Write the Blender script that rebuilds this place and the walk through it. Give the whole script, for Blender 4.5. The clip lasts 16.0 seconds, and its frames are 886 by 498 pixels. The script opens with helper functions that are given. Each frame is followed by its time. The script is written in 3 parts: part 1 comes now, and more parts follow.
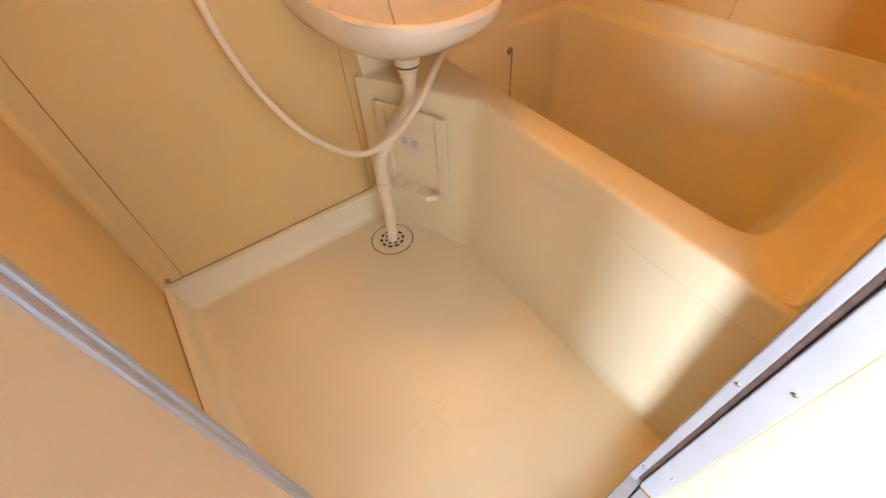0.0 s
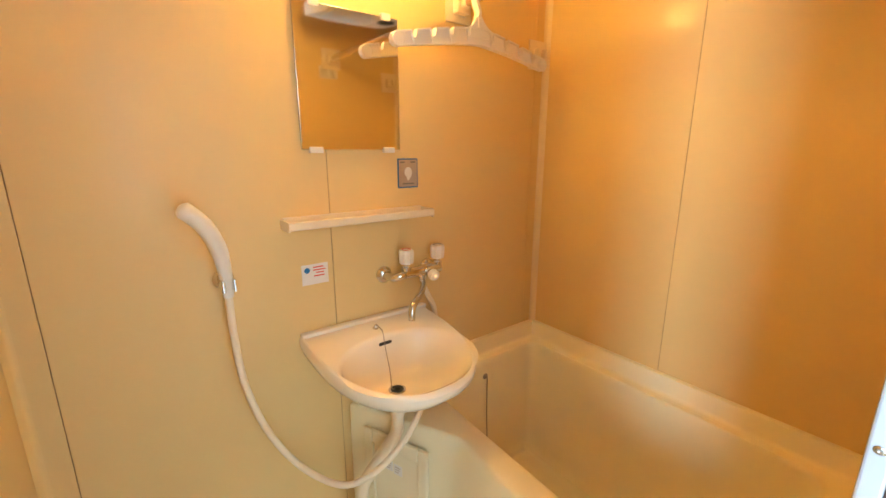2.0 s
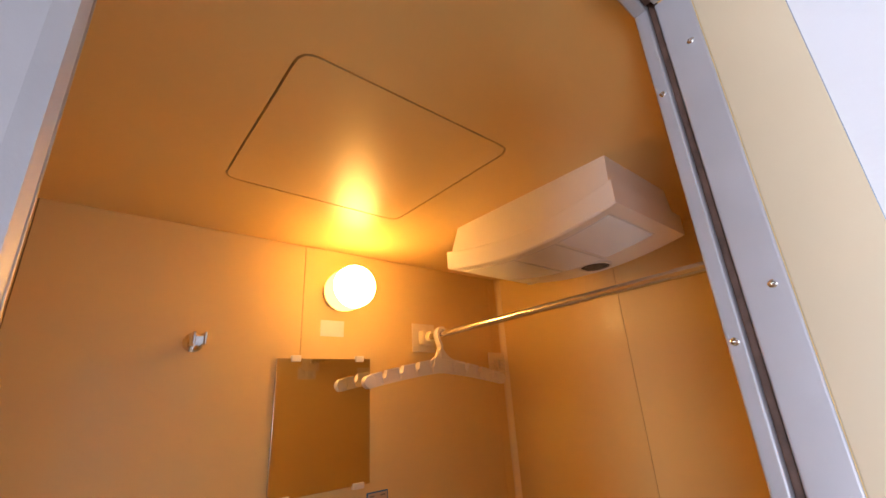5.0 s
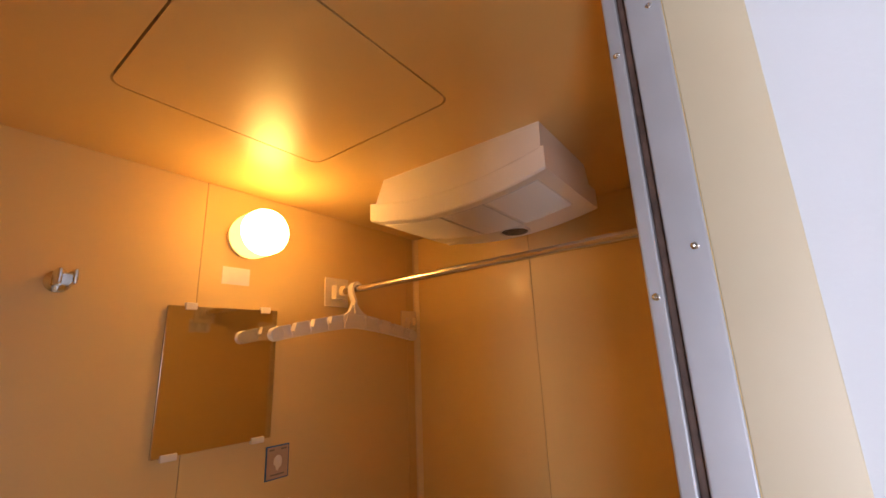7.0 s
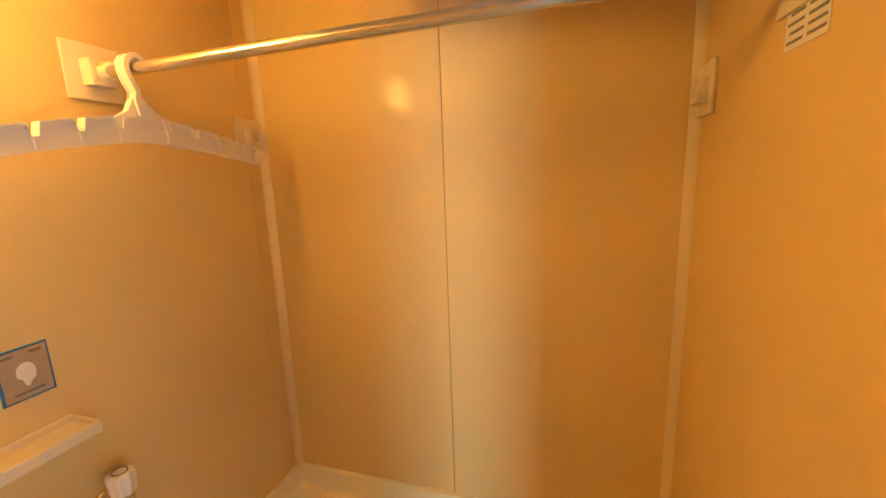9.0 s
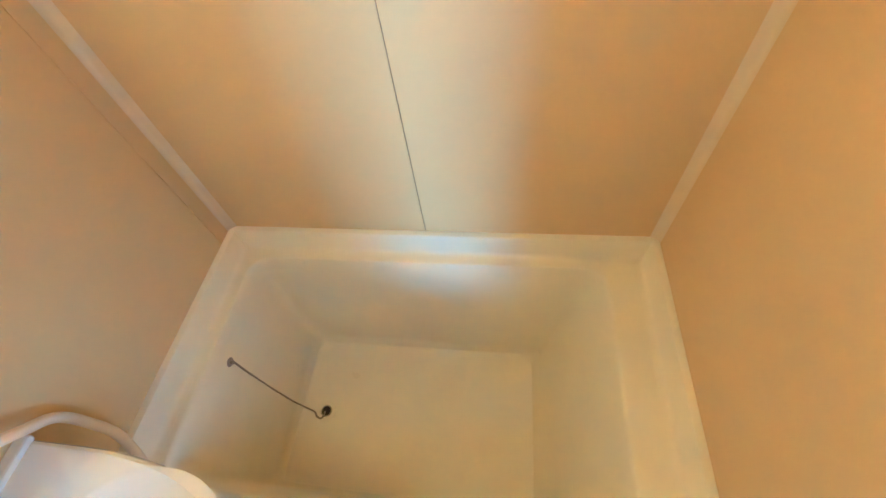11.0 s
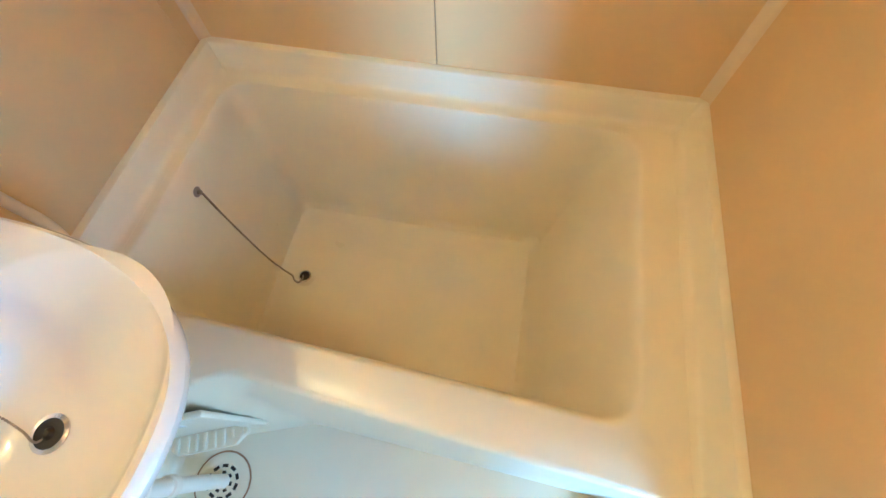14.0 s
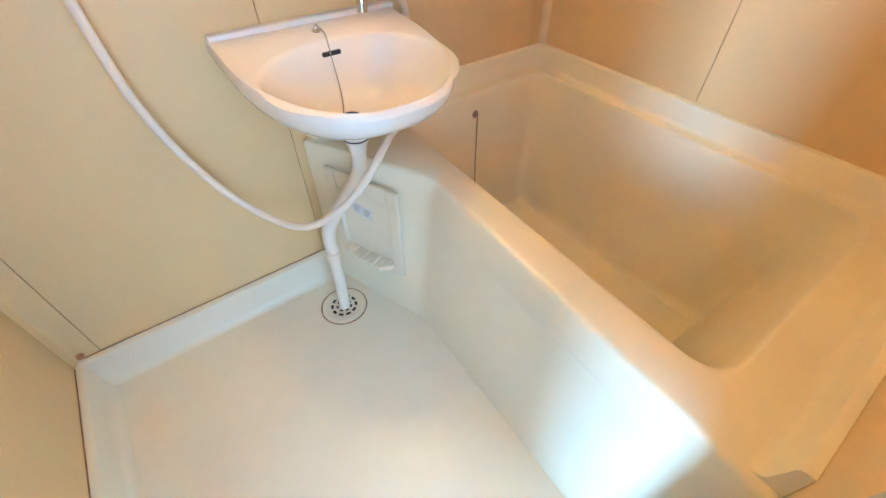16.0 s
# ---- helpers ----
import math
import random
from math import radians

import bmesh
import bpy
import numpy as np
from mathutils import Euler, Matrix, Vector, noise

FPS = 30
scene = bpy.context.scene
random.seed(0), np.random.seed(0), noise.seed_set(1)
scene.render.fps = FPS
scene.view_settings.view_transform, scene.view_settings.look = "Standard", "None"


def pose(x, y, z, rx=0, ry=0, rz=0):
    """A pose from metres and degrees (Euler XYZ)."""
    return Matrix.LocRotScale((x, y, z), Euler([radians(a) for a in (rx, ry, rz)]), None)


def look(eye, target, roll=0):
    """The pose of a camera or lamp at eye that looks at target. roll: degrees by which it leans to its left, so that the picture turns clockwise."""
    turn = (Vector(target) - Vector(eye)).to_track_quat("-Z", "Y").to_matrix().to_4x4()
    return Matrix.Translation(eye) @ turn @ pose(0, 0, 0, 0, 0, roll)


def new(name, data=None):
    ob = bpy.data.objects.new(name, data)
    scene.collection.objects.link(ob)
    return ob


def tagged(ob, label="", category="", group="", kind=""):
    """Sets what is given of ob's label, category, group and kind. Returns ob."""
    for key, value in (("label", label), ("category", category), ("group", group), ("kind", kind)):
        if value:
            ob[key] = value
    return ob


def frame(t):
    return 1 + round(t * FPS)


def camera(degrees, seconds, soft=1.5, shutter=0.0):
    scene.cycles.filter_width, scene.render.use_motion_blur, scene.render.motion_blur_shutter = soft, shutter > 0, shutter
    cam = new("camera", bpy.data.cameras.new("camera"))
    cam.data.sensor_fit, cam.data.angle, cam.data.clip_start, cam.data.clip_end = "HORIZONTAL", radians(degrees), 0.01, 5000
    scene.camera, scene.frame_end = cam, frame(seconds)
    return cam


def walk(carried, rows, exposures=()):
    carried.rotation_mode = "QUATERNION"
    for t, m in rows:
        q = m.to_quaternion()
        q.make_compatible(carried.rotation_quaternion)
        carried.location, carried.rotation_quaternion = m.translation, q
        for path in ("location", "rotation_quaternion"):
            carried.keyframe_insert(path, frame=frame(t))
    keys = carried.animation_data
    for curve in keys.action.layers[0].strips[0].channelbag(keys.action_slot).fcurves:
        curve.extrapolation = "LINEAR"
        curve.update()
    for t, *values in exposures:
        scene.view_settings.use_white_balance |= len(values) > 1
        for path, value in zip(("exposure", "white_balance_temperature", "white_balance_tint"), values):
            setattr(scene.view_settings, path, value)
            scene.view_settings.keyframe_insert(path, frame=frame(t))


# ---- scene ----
cam = camera(94.1, 16.0)
PATH = [
    (0, (0.263, 0.042, 0.999), (0.996, 1.164, -0.486), -4.3),
    (0.5, (0.249, 0.05, 1.021), (1.084, 1.242, -0.351), -2.4),
    (1, (0.251, 0.038, 1.109), (1.221, 1.383, -0.008), -1.1),
    (1.5, (0.249, 0.026, 1.196), (1.344, 1.495, 0.393), -0.4),
    (2, (0.243, 0.003, 1.265), (1.416, 1.554, 0.797), 0.1),
    (2.5, (0.236, -0.018, 1.327), (1.445, 1.565, 1.151), 0.0),
    (3, (0.234, -0.04, 1.37), (1.46, 1.538, 1.452), -0.5),
    (3.5, (0.232, -0.054, 1.399), (1.452, 1.504, 1.687), -1.3),
    (4, (0.228, -0.066, 1.436), (1.435, 1.454, 1.92), -2.2),
    (6.3, (0.184, -0.142, 1.515), (1.52, 1.153, 2.251), -3.2),
    (6.5, (0.187, -0.125, 1.51), (1.583, 1.139, 2.183), -3.0),
    (7, (0.206, -0.06, 1.479), (1.763, 1.099, 1.963), -2.3),
    (7.5, (0.259, -0.006, 1.471), (1.952, 1.02, 1.756), -1.6),
    (8, (0.317, 0.064, 1.461), (2.111, 0.945, 1.543), -1.5),
    (8.5, (0.413, 0.149, 1.491), (2.277, 0.858, 1.342), -0.9),
    (9, (0.543, 0.249, 1.5), (2.415, 0.84, 1.115), -2.1),
    (9.5, (0.675, 0.304, 1.502), (2.449, 0.832, 0.745), -3.6),
    (10, (0.802, 0.366, 1.478), (2.402, 0.812, 0.363), -5.9),
    (12.3, (0.964, 0.36, 1.293), (1.688, 0.535, -0.564), -11.6),
    (12.5, (0.96, 0.357, 1.291), (1.695, 0.52, -0.561), -10.2),
    (13, (0.943, 0.361, 1.275), (1.696, 0.498, -0.573), -6.4),
    (13.5, (0.892, 0.38, 1.233), (1.687, 0.52, -0.596), -3.4),
    (14, (0.834, 0.393, 1.178), (1.683, 0.591, -0.622), -2.2),
    (14.5, (0.759, 0.387, 1.097), (1.653, 0.725, -0.66), -2.7),
    (15, (0.667, 0.34, 1.048), (1.604, 0.895, -0.63), -3.1),
    (15.2, (0.634, 0.292, 1.045), (1.550, 0.966, -0.598), -3.5),
    (15.5, (0.555, 0.220, 1.039), (1.461, 1.070, -0.527), -3.5),
    (16, (0.430, 0.130, 1.038), (1.272, 1.262, -0.380), 0.2),
]
EXPOSURES = [  # seconds, stops, kelvin, tint
    (0.0, 1.42, 6900, 16),
    (1.5, 1.64, 6150, -3),
    (2.0, 1.52, 6150, -2),
    (3.5, 0.92, 7100, 24),
    (6.5, 0.0, 7100, 23),
    (7.0, 0.0, 7200, 24),
    (8.0, 0.33, 7400, 29),
    (8.5, 0.85, 7200, 18),
    (9.0, 1.2, 6600, 1),
    (9.5, 1.36, 5100, -7),
    (10.0, 1.6, 3950, -9),
    (12.5, 2.03, 3500, -9),
    (14.0, 1.98, 3650, -8),
    (16.0, 1.92, 4200, -1),
]
walk(cam, [(t, look(eye, target, roll)) for t, eye, target, roll in PATH], EXPOSURES)

# ---- world and light ----
world = bpy.data.worlds.new("sky")
scene.world = world
world.use_nodes = True
sky = world.node_tree.nodes.new("ShaderNodeTexSky")
sky.sky_type, sky.sun_disc = "NISHITA", False
sky.sun_elevation, sky.sun_rotation = radians(40), radians(250)
world.node_tree.links.new(sky.outputs[0], world.node_tree.nodes["Background"].inputs[0])
world.node_tree.nodes["Background"].inputs[1].default_value = 0.1

DAY = 104.0       # daylight in the hall window, watts
DAY_SOUTH = 8.0 # fill daylight in the unseen window added behind
LAMP = 46.0       # glow of the wall lamp's globe
lamp_data = bpy.data.lights.new("window_daylight", "AREA")
lamp_data.shape, lamp_data.size, lamp_data.size_y = "RECTANGLE", 1.15, 1.3
lamp_data.energy, lamp_data.color = DAY, (0.63, 0.79, 1.0)
daylight = new("window_daylight", lamp_data)
daylight.matrix_world = look((-1.93, -0.80, 0.74), (0.6, 0.05, 0.90))
south_data = bpy.data.lights.new("daylight_fill_south", "AREA")
south_data.shape, south_data.size, south_data.size_y = "RECTANGLE", 1.0, 1.2
south_data.energy, south_data.color = DAY_SOUTH, (0.90, 0.93, 1.0)
south_light = new("daylight_fill_south", south_data)
south_light.matrix_world = look((0.0, -2.15, 1.30), (0.4, 0.5, 0.8))


# ---- materials ----
def material(name, colour, rough=0.4, metal=0.0, spread=0.06, scale=6.0, grain=300.0, bump=0.02, stain=None, stain_amount=0.0, coat=0.0, spec=0.5):
    m = bpy.data.materials.new(name)
    m.use_nodes = True
    nt = m.node_tree
    n, l = nt.nodes, nt.links
    b = n["Principled BSDF"]
    b.inputs["Metallic"].default_value = metal
    b.inputs["Specular IOR Level"].default_value = spec
    b.inputs["Coat Weight"].default_value = coat
    b.inputs["Coat Roughness"].default_value = 0.12
    co = n.new("ShaderNodeTexCoord")
    big = n.new("ShaderNodeTexNoise")
    big.inputs["Scale"].default_value, big.inputs["Detail"].default_value = scale, 5.0
    l.new(co.outputs["Object"], big.inputs["Vector"])
    ramp = n.new("ShaderNodeValToRGB")
    ramp.color_ramp.elements[0].position, ramp.color_ramp.elements[1].position = 0.3, 0.7
    ramp.color_ramp.elements[0].color = (*[c * (1 - spread) for c in colour], 1)
    ramp.color_ramp.elements[1].color = (*[min(1, c * (1 + spread)) for c in colour], 1)
    l.new(big.outputs["Fac"], ramp.inputs["Fac"])
    out = ramp.outputs["Color"]
    fine = n.new("ShaderNodeTexNoise")
    fine.inputs["Scale"].default_value, fine.inputs["Detail"].default_value = grain, 3.0
    l.new(co.outputs["Object"], fine.inputs["Vector"])
    if stain:
        blot = n.new("ShaderNodeTexNoise")
        blot.inputs["Scale"].default_value, blot.inputs["Detail"].default_value = 3.1, 8.0
        l.new(co.outputs["Object"], blot.inputs["Vector"])
        sr = n.new("ShaderNodeMapRange")
        sr.inputs[1].default_value, sr.inputs[2].default_value = 0.52, 0.75
        sr.inputs[3].default_value, sr.inputs[4].default_value = 0.0, stain_amount
        l.new(blot.outputs["Fac"], sr.inputs[0])
        mx = n.new("ShaderNodeMix")
        mx.data_type = "RGBA"
        l.new(sr.outputs[0], mx.inputs["Factor"])
        l.new(out, mx.inputs["A"])
        mx.inputs["B"].default_value = (*stain, 1)
        out = mx.outputs["Result"]
    l.new(out, b.inputs["Base Color"])
    rr = n.new("ShaderNodeMapRange")
    rr.inputs[3].default_value, rr.inputs[4].default_value = max(0.02, rough - 0.06), rough + 0.06
    l.new(big.outputs["Fac"], rr.inputs[0])
    l.new(rr.outputs[0], b.inputs["Roughness"])
    if bump:
        bp = n.new("ShaderNodeBump")
        bp.inputs["Strength"].default_value, bp.inputs["Distance"].default_value = bump, 0.002
        l.new(fine.outputs["Fac"], bp.inputs["Height"])
        l.new(bp.outputs["Normal"], b.inputs["Normal"])
    return m


PANEL = material("beige wall panel", (0.73, 0.515, 0.215), 0.56, spread=0.03, scale=2.5, grain=420, bump=0.12, stain=(0.58, 0.42, 0.24), stain_amount=0.25, coat=0.12)
CEIL = material("beige ceiling panel", (0.70, 0.475, 0.195), 0.36, spread=0.03, scale=2.0, grain=420, bump=0.08)
TRIM = material("pale corner strip", (0.76, 0.61, 0.36), 0.36, spread=0.03, scale=10, bump=0.03)
SEAM = material("brown seam sealant", (0.34, 0.19, 0.08), 0.7, spread=0.3, scale=30)
FRP = material("cream moulded plastic", (0.82, 0.73, 0.51), 0.32, spread=0.03, scale=4, grain=350, bump=0.10, stain=(0.62, 0.50, 0.32), stain_amount=0.3)
TUBM = material("cream tub plastic", (0.86, 0.77, 0.52), 0.30, spread=0.03, scale=4, grain=300, bump=0.04, stain=(0.70, 0.60, 0.42), stain_amount=0.25, coat=0.15)
CERAMIC = material("glazed ivory ceramic", (0.85, 0.78, 0.65), 0.12, spread=0.02, scale=5, bump=0.0)
WHITE = material("white plastic", (0.80, 0.74, 0.66), 0.35, spread=0.03, scale=12, bump=0.03)
IVORY = material("ivory plastic", (0.78, 0.66, 0.47), 0.38, spread=0.04, scale=14, bump=0.03)
HOSE = material("cream rubber hose", (0.80, 0.68, 0.50), 0.42, spread=0.04, scale=20, bump=0.05)
PIPE = material("ivory drain pipe", (0.80, 0.70, 0.52), 0.4, spread=0.05, scale=15, bump=0.03)
CHROME = material("chrome", (0.72, 0.70, 0.68), 0.12, 1.0, spread=0.06, scale=40, bump=0.0)
STEEL = material("brushed steel", (0.70, 0.67, 0.64), 0.24, 1.0, spread=0.03, scale=12, bump=0.04)
CHAIN = material("dull steel chain", (0.34, 0.28, 0.22), 0.4, 0.8, spread=0.1, scale=60, bump=0.0)
ALU = material("satin aluminium", (0.43, 0.43, 0.45), 0.48, 0.4, spread=0.04, scale=18, grain=500, bump=0.05)
GASKET = material("dark rubber gasket", (0.10, 0.052, 0.036), 0.6, spread=0.4, scale=60, bump=0.2)
DARK = material("black hole", (0.015, 0.012, 0.010), 0.6, spread=0.2)
CASING = material("beige door casing", (0.52, 0.43, 0.29), 0.45, spread=0.03, scale=5, bump=0.05)
PAINT = material("white wall paper", (0.52, 0.525, 0.53), 0.8, spread=0.02, scale=8, grain=200, bump=0.15)
WOOD = material("brown hall flooring", (0.30, 0.18, 0.09), 0.4, spread=0.2, scale=9, bump=0.05)
DOORP = material("beige door panel", (0.60, 0.48, 0.32), 0.34, spread=0.03, scale=4, grain=200, bump=0.10)
BROWN = material("brown painted shade", (0.20, 0.06, 0.04), 0.5, spread=0.2)
RUST = material("brown screw cap", (0.42, 0.20, 0.07), 0.6, spread=0.3, scale=90)
PAPER = material("white sticker", (0.78, 0.74, 0.68), 0.5, spread=0.03, scale=30, bump=0.0)
BLUE = material("blue print", (0.02, 0.16, 0.38), 0.5, spread=0.05)
RED = material("red print", (0.70, 0.12, 0.08), 0.5, spread=0.05)
GREY = material("grey print", (0.22, 0.20, 0.18), 0.5, spread=0.05)
SILVER = material("silver label film", (0.52, 0.42, 0.34), 0.3, 0.5, spread=0.05, bump=0.0)
MIRROR = material("mirror glass", (0.80, 0.80, 0.78), 0.02, 1.0, spread=0.01, bump=0.0)
UNITW = material("off-white dryer plastic", (0.80, 0.76, 0.70), 0.36, spread=0.02, scale=8, bump=0.03)
GRILLE = material("grey grille plastic", (0.66, 0.63, 0.58), 0.4, spread=0.03, scale=8, bump=0.0)
GLASS = material("window glass", (0.9, 0.9, 0.9), 0.05, spread=0.0, bump=0.0)
GLASS.node_tree.nodes["Principled BSDF"].inputs["Transmission Weight"].default_value = 1.0

GLOBE = bpy.data.materials.new("lit opal globe")
GLOBE.use_nodes = True
gb = GLOBE.node_tree.nodes["Principled BSDF"]
gb.inputs["Base Color"].default_value = (0.9, 0.85, 0.75, 1)
gb.inputs["Emission Color"].default_value = (1.0, 0.55, 0.14, 1)
gb.inputs["Emission Strength"].default_value = LAMP
# dimmer copy for the globe's rear, weakens the halo on wall and ceiling
GLOBE_REAR = GLOBE.copy()
GLOBE_REAR.name = "lit opal globe, dimmed rear"
GLOBE_REAR.node_tree.nodes["Principled BSDF"].inputs["Emission Strength"].default_value = 0.07 * LAMP


# ---- mesh helpers ----
def box(bm, x0, x1, y0, y1, z0, z1, bevel=0.0, seg=2):
    vs = [bm.verts.new((x, y, z)) for x in (x0, x1) for y in (y0, y1) for z in (z0, z1)]
    fs = [bm.faces.new([vs[i] for i in f]) for f in ((0, 1, 3, 2), (4, 6, 7, 5), (0, 4, 5, 1), (2, 3, 7, 6), (0, 2, 6, 4), (1, 5, 7, 3))]
    if bevel:
        es = list({e for f in fs for e in f.edges})
        made = bmesh.ops.bevel(bm, geom=es, offset=bevel, segments=seg, affect="EDGES", profile=0.5)
        fresh = set(made["faces"])
        for e in {e for f in fresh for e in f.edges}:
            e.smooth = all(f in fresh for f in e.link_faces)
    return bm


def boxes(*specs, bevel=0.0):
    bm = bmesh.new()
    for s in specs:
        box(bm, *s, bevel=bevel)
    return bm


def loft(bm, rings, cap_first=False, cap_last=False):
    rows = [[bm.verts.new(p) for p in r] for r in rings]
    n = len(rows[0])
    for a, b in zip(rows, rows[1:]):
        for i in range(n):
            j = (i + 1) % n
            bm.faces.new((a[i], a[j], b[j], b[i]))
    if cap_first:
        bm.faces.new(rows[0][::-1])
    if cap_last:
        bm.faces.new(rows[-1])
    return bm


def smooth_path(points, steps=8):
    p = [Vector(q) for q in points]
    p = [2 * p[0] - p[1]] + p + [2 * p[-1] - p[-2]]
    out = []
    for i in range(1, len(p) - 2):
        for k in range(steps):
            t = k / steps
            out.append(0.5 * ((2 * p[i]) + (p[i + 1] - p[i - 1]) * t + (2 * p[i - 1] - 5 * p[i] + 4 * p[i + 1] - p[i + 2]) * t * t
                              + (3 * p[i] - p[i - 1] - 3 * p[i + 1] + p[i + 2]) * t ** 3))
    out.append(p[-2])
    return out


def tube(bm, points, radius, sides=14, round_end=False):
    """Sweep a circle along points; radius is a number or one for each point."""
    pts = [Vector(p) for p in points]
    rad = radius if isinstance(radius, list) else [radius] * len(pts)
    side = None
    rings = []
    for i, p in enumerate(pts):
        d = (pts[min(i + 1, len(pts) - 1)] - pts[max(i - 1, 0)]).normalized()
        if side is None:
            side = d.orthogonal().normalized()
        side = (side - d * side.dot(d)).normalized()
        up = d.cross(side)
        rings.append([p + rad[i] * (math.cos(a) * side + math.sin(a) * up) for a in (2 * math.pi * k / sides for k in range(sides))])
    return loft(bm, rings, True, True)


def lathe(bm, profile, base, axis, sides=24, caps=True):
    """Turn (radius, height) pairs round the axis that starts at base."""
    d = Vector(axis).normalized()
    s = d.orthogonal().normalized()
    u = d.cross(s)
    rings = [[Vector(base) + d * h + max(r, 1e-4) * (math.cos(a) * s + math.sin(a) * u) for a in (2 * math.pi * k / sides for k in range(sides))] for r, h in profile]
    return loft(bm, rings, caps, caps)


def rounded(corners, radii, steps=7):
    """A closed outline with rounded corners."""
    out = []
    n = len(corners)
    for i in range(n):
        a, b, c = (Vector(corners[(i + k) % n]) for k in (-1, 0, 1))
        r = radii[i] if isinstance(radii, (list, tuple)) else radii
        p, q = b + (a - b).normalized() * r, b + (c - b).normalized() * r
        for k in range(steps + 1):
            t = k / steps
            out.append((1 - t) ** 2 * p + 2 * t * (1 - t) * b + t * t * q)
    return out


def star(outline, centre, n=432):
    """The outline met by n even rays from the centre."""
    c = Vector(centre)
    out = []
    m = len(outline)
    for k in range(n):
        a = 2 * math.pi * (k + 0.5) / n
        d = Vector((math.cos(a), math.sin(a)))
        best = 0.0
        for i in range(m):
            p, q = outline[i] - c, outline[(i + 1) % m] - c
            e = q - p
            den = d.x * e.y - d.y * e.x
            if abs(den) < 1e-12:
                continue
            s = (p.x * e.y - p.y * e.x) / den
            t = (p.x * d.y - p.y * d.x) / den
            if s > best and -1e-6 <= t <= 1 + 1e-6:
                best = s
        out.append(c + d * best)
    return out


def at_z(ring, z):
    return [(p.x, p.y, z) for p in ring]


def mesh(name, bm, mat, smooth=True):
    bmesh.ops.recalc_face_normals(bm, faces=bm.faces)
    if smooth:
        for f in bm.faces:
            f.smooth = True
        for e in bm.edges:
            if len(e.link_faces) == 2 and e.calc_face_angle(0.0) > radians(35):
                e.smooth = False
    me = bpy.data.meshes.new(name)
    bm.to_mesh(me)
    bm.free()
    me.materials.append(mat)
    return me


def thing(name, label, category, group="", kind=""):
    return tagged(new(name), label, category, group, kind)


def solid(name, bm, mat, label, category, group="", kind=""):
    return tagged(new(name, mesh(name, bm, mat)), label, category, group, kind)


def part(name, bm, mat, parent, label=""):
    ob = new(name, mesh(name, bm, mat))
    ob.parent = parent
    return tagged(ob, label)


# ---- the bathroom's shell ----
W, D, H = 1.558, 1.103, 1.966     # inside width, depth and height
JL, JR = 0.07, 0.657              # the door opening
SILL, HEAD = 0.06, 1.920
P = 0.004                         # panels stand proud of the slab


def panel(wall, x0, x1, y0, y1, z0, z1):
    return part("panel", boxes((x0, x1, y0, y1, z0, z1), bevel=0.0012), PANEL, wall)


wall_north = solid("wall_north", boxes((-0.05, W + 0.05, D + P, D + 0.05, -0.05, H + 0.04)), SEAM, "beige laminated panel wall behind the washbasin", "wall", kind="structure")
for a, b in ((0.0612, 0.6787), (0.6803, 1.4977)):
    panel(wall_north, a, b, D, D + P - 0.0005, 0.09, H)
panel(wall_north, 0.0, 0.0595, D, D + P - 0.0005, 0.09, H)
panel(wall_north, 1.4985, W, D, D + P - 0.0005, 0.09, H)
wall_east = solid("wall_east", boxes((W + P, W + 0.05, -0.05, D + P, -0.05, H + 0.04)), SEAM, "beige laminated panel wall along the bathtub", "wall", kind="structure")
for a, b in ((0.0, 0.5592), (0.5608, D)):
    panel(wall_east, W, W + P - 0.0005, a, b, 0.5, H)
wall_west = solid("wall_west", boxes((-0.05, -P, -0.05, D + P, -0.05, H + 0.04)), SEAM, "beige laminated panel wall behind the folding door", "wall", kind="structure")
panel(wall_west, -P + 0.0005, 0.0, 0.0, D, 0.09, H)
wall_south = solid("wall_south", boxes((-P, JL - 0.002, -0.098, -P, -0.05, H + 0.04), (JR + 0.002, W + P, -0.098, -P, -0.05, H + 0.04),
                                       (JL - 0.002, JR + 0.002, -0.098, -P, HEAD + 0.002, H + 0.04), (JL - 0.002, JR + 0.002, -0.098, -P, -0.05, -0.002)), PANEL,
                   "beige laminated panel wall round the door opening", "wall", kind="structure")
panel(wall_south, JR + 0.045, W, -P + 0.0005, 0.0, 0.3, H)
part("panel", boxes((0.0, JL - 0.004, -P + 0.0005, 0.0, 0.05, H)), PANEL, wall_south)
part("panel", boxes((JL - 0.003, JR + 0.044, -P + 0.0005, 0.0, HEAD + 0.03, H)), PANEL, wall_south)


def cove(name, x, y, sx, sy, z0, z1, label, mat):
    """A rounded corner strip from the corner (x, y) into the room."""
    bm = bmesh.new()
    r = 0.019
    prof = [(0, 0), (r, 0)] + [(r - r * math.sin(a) * 0.75, r - r * math.cos(a) * 0.75 - r * 0.25 + 0.0) for a in (math.pi / 2 * k / 6 for k in range(1, 6))] + [(0, r)]
    ring = [(x + sx * max(a, 0), y + sy * max(b, 0)) for a, b in prof]
    loft(bm, [[(a, b, z0) for a, b in ring], [(a, b, z1) for a, b in ring]], True, True)
    return solid(name, bm, mat, label, "trim", kind="structure")


cove("trim", W - 0.0005, D - 0.0005, -1, -1, 0.55, H, "pale plastic strip in the corner above the bathtub", TRIM)
cove("trim", W - 0.0005, 0.0005, -1, 1, 0.55, H, "pale plastic strip in the corner above the bathtub", TRIM)
cove("trim", 0.0005, D - 0.0005, 1, -1, 0.10, H, "pale plastic strip in the wall corner", PANEL)

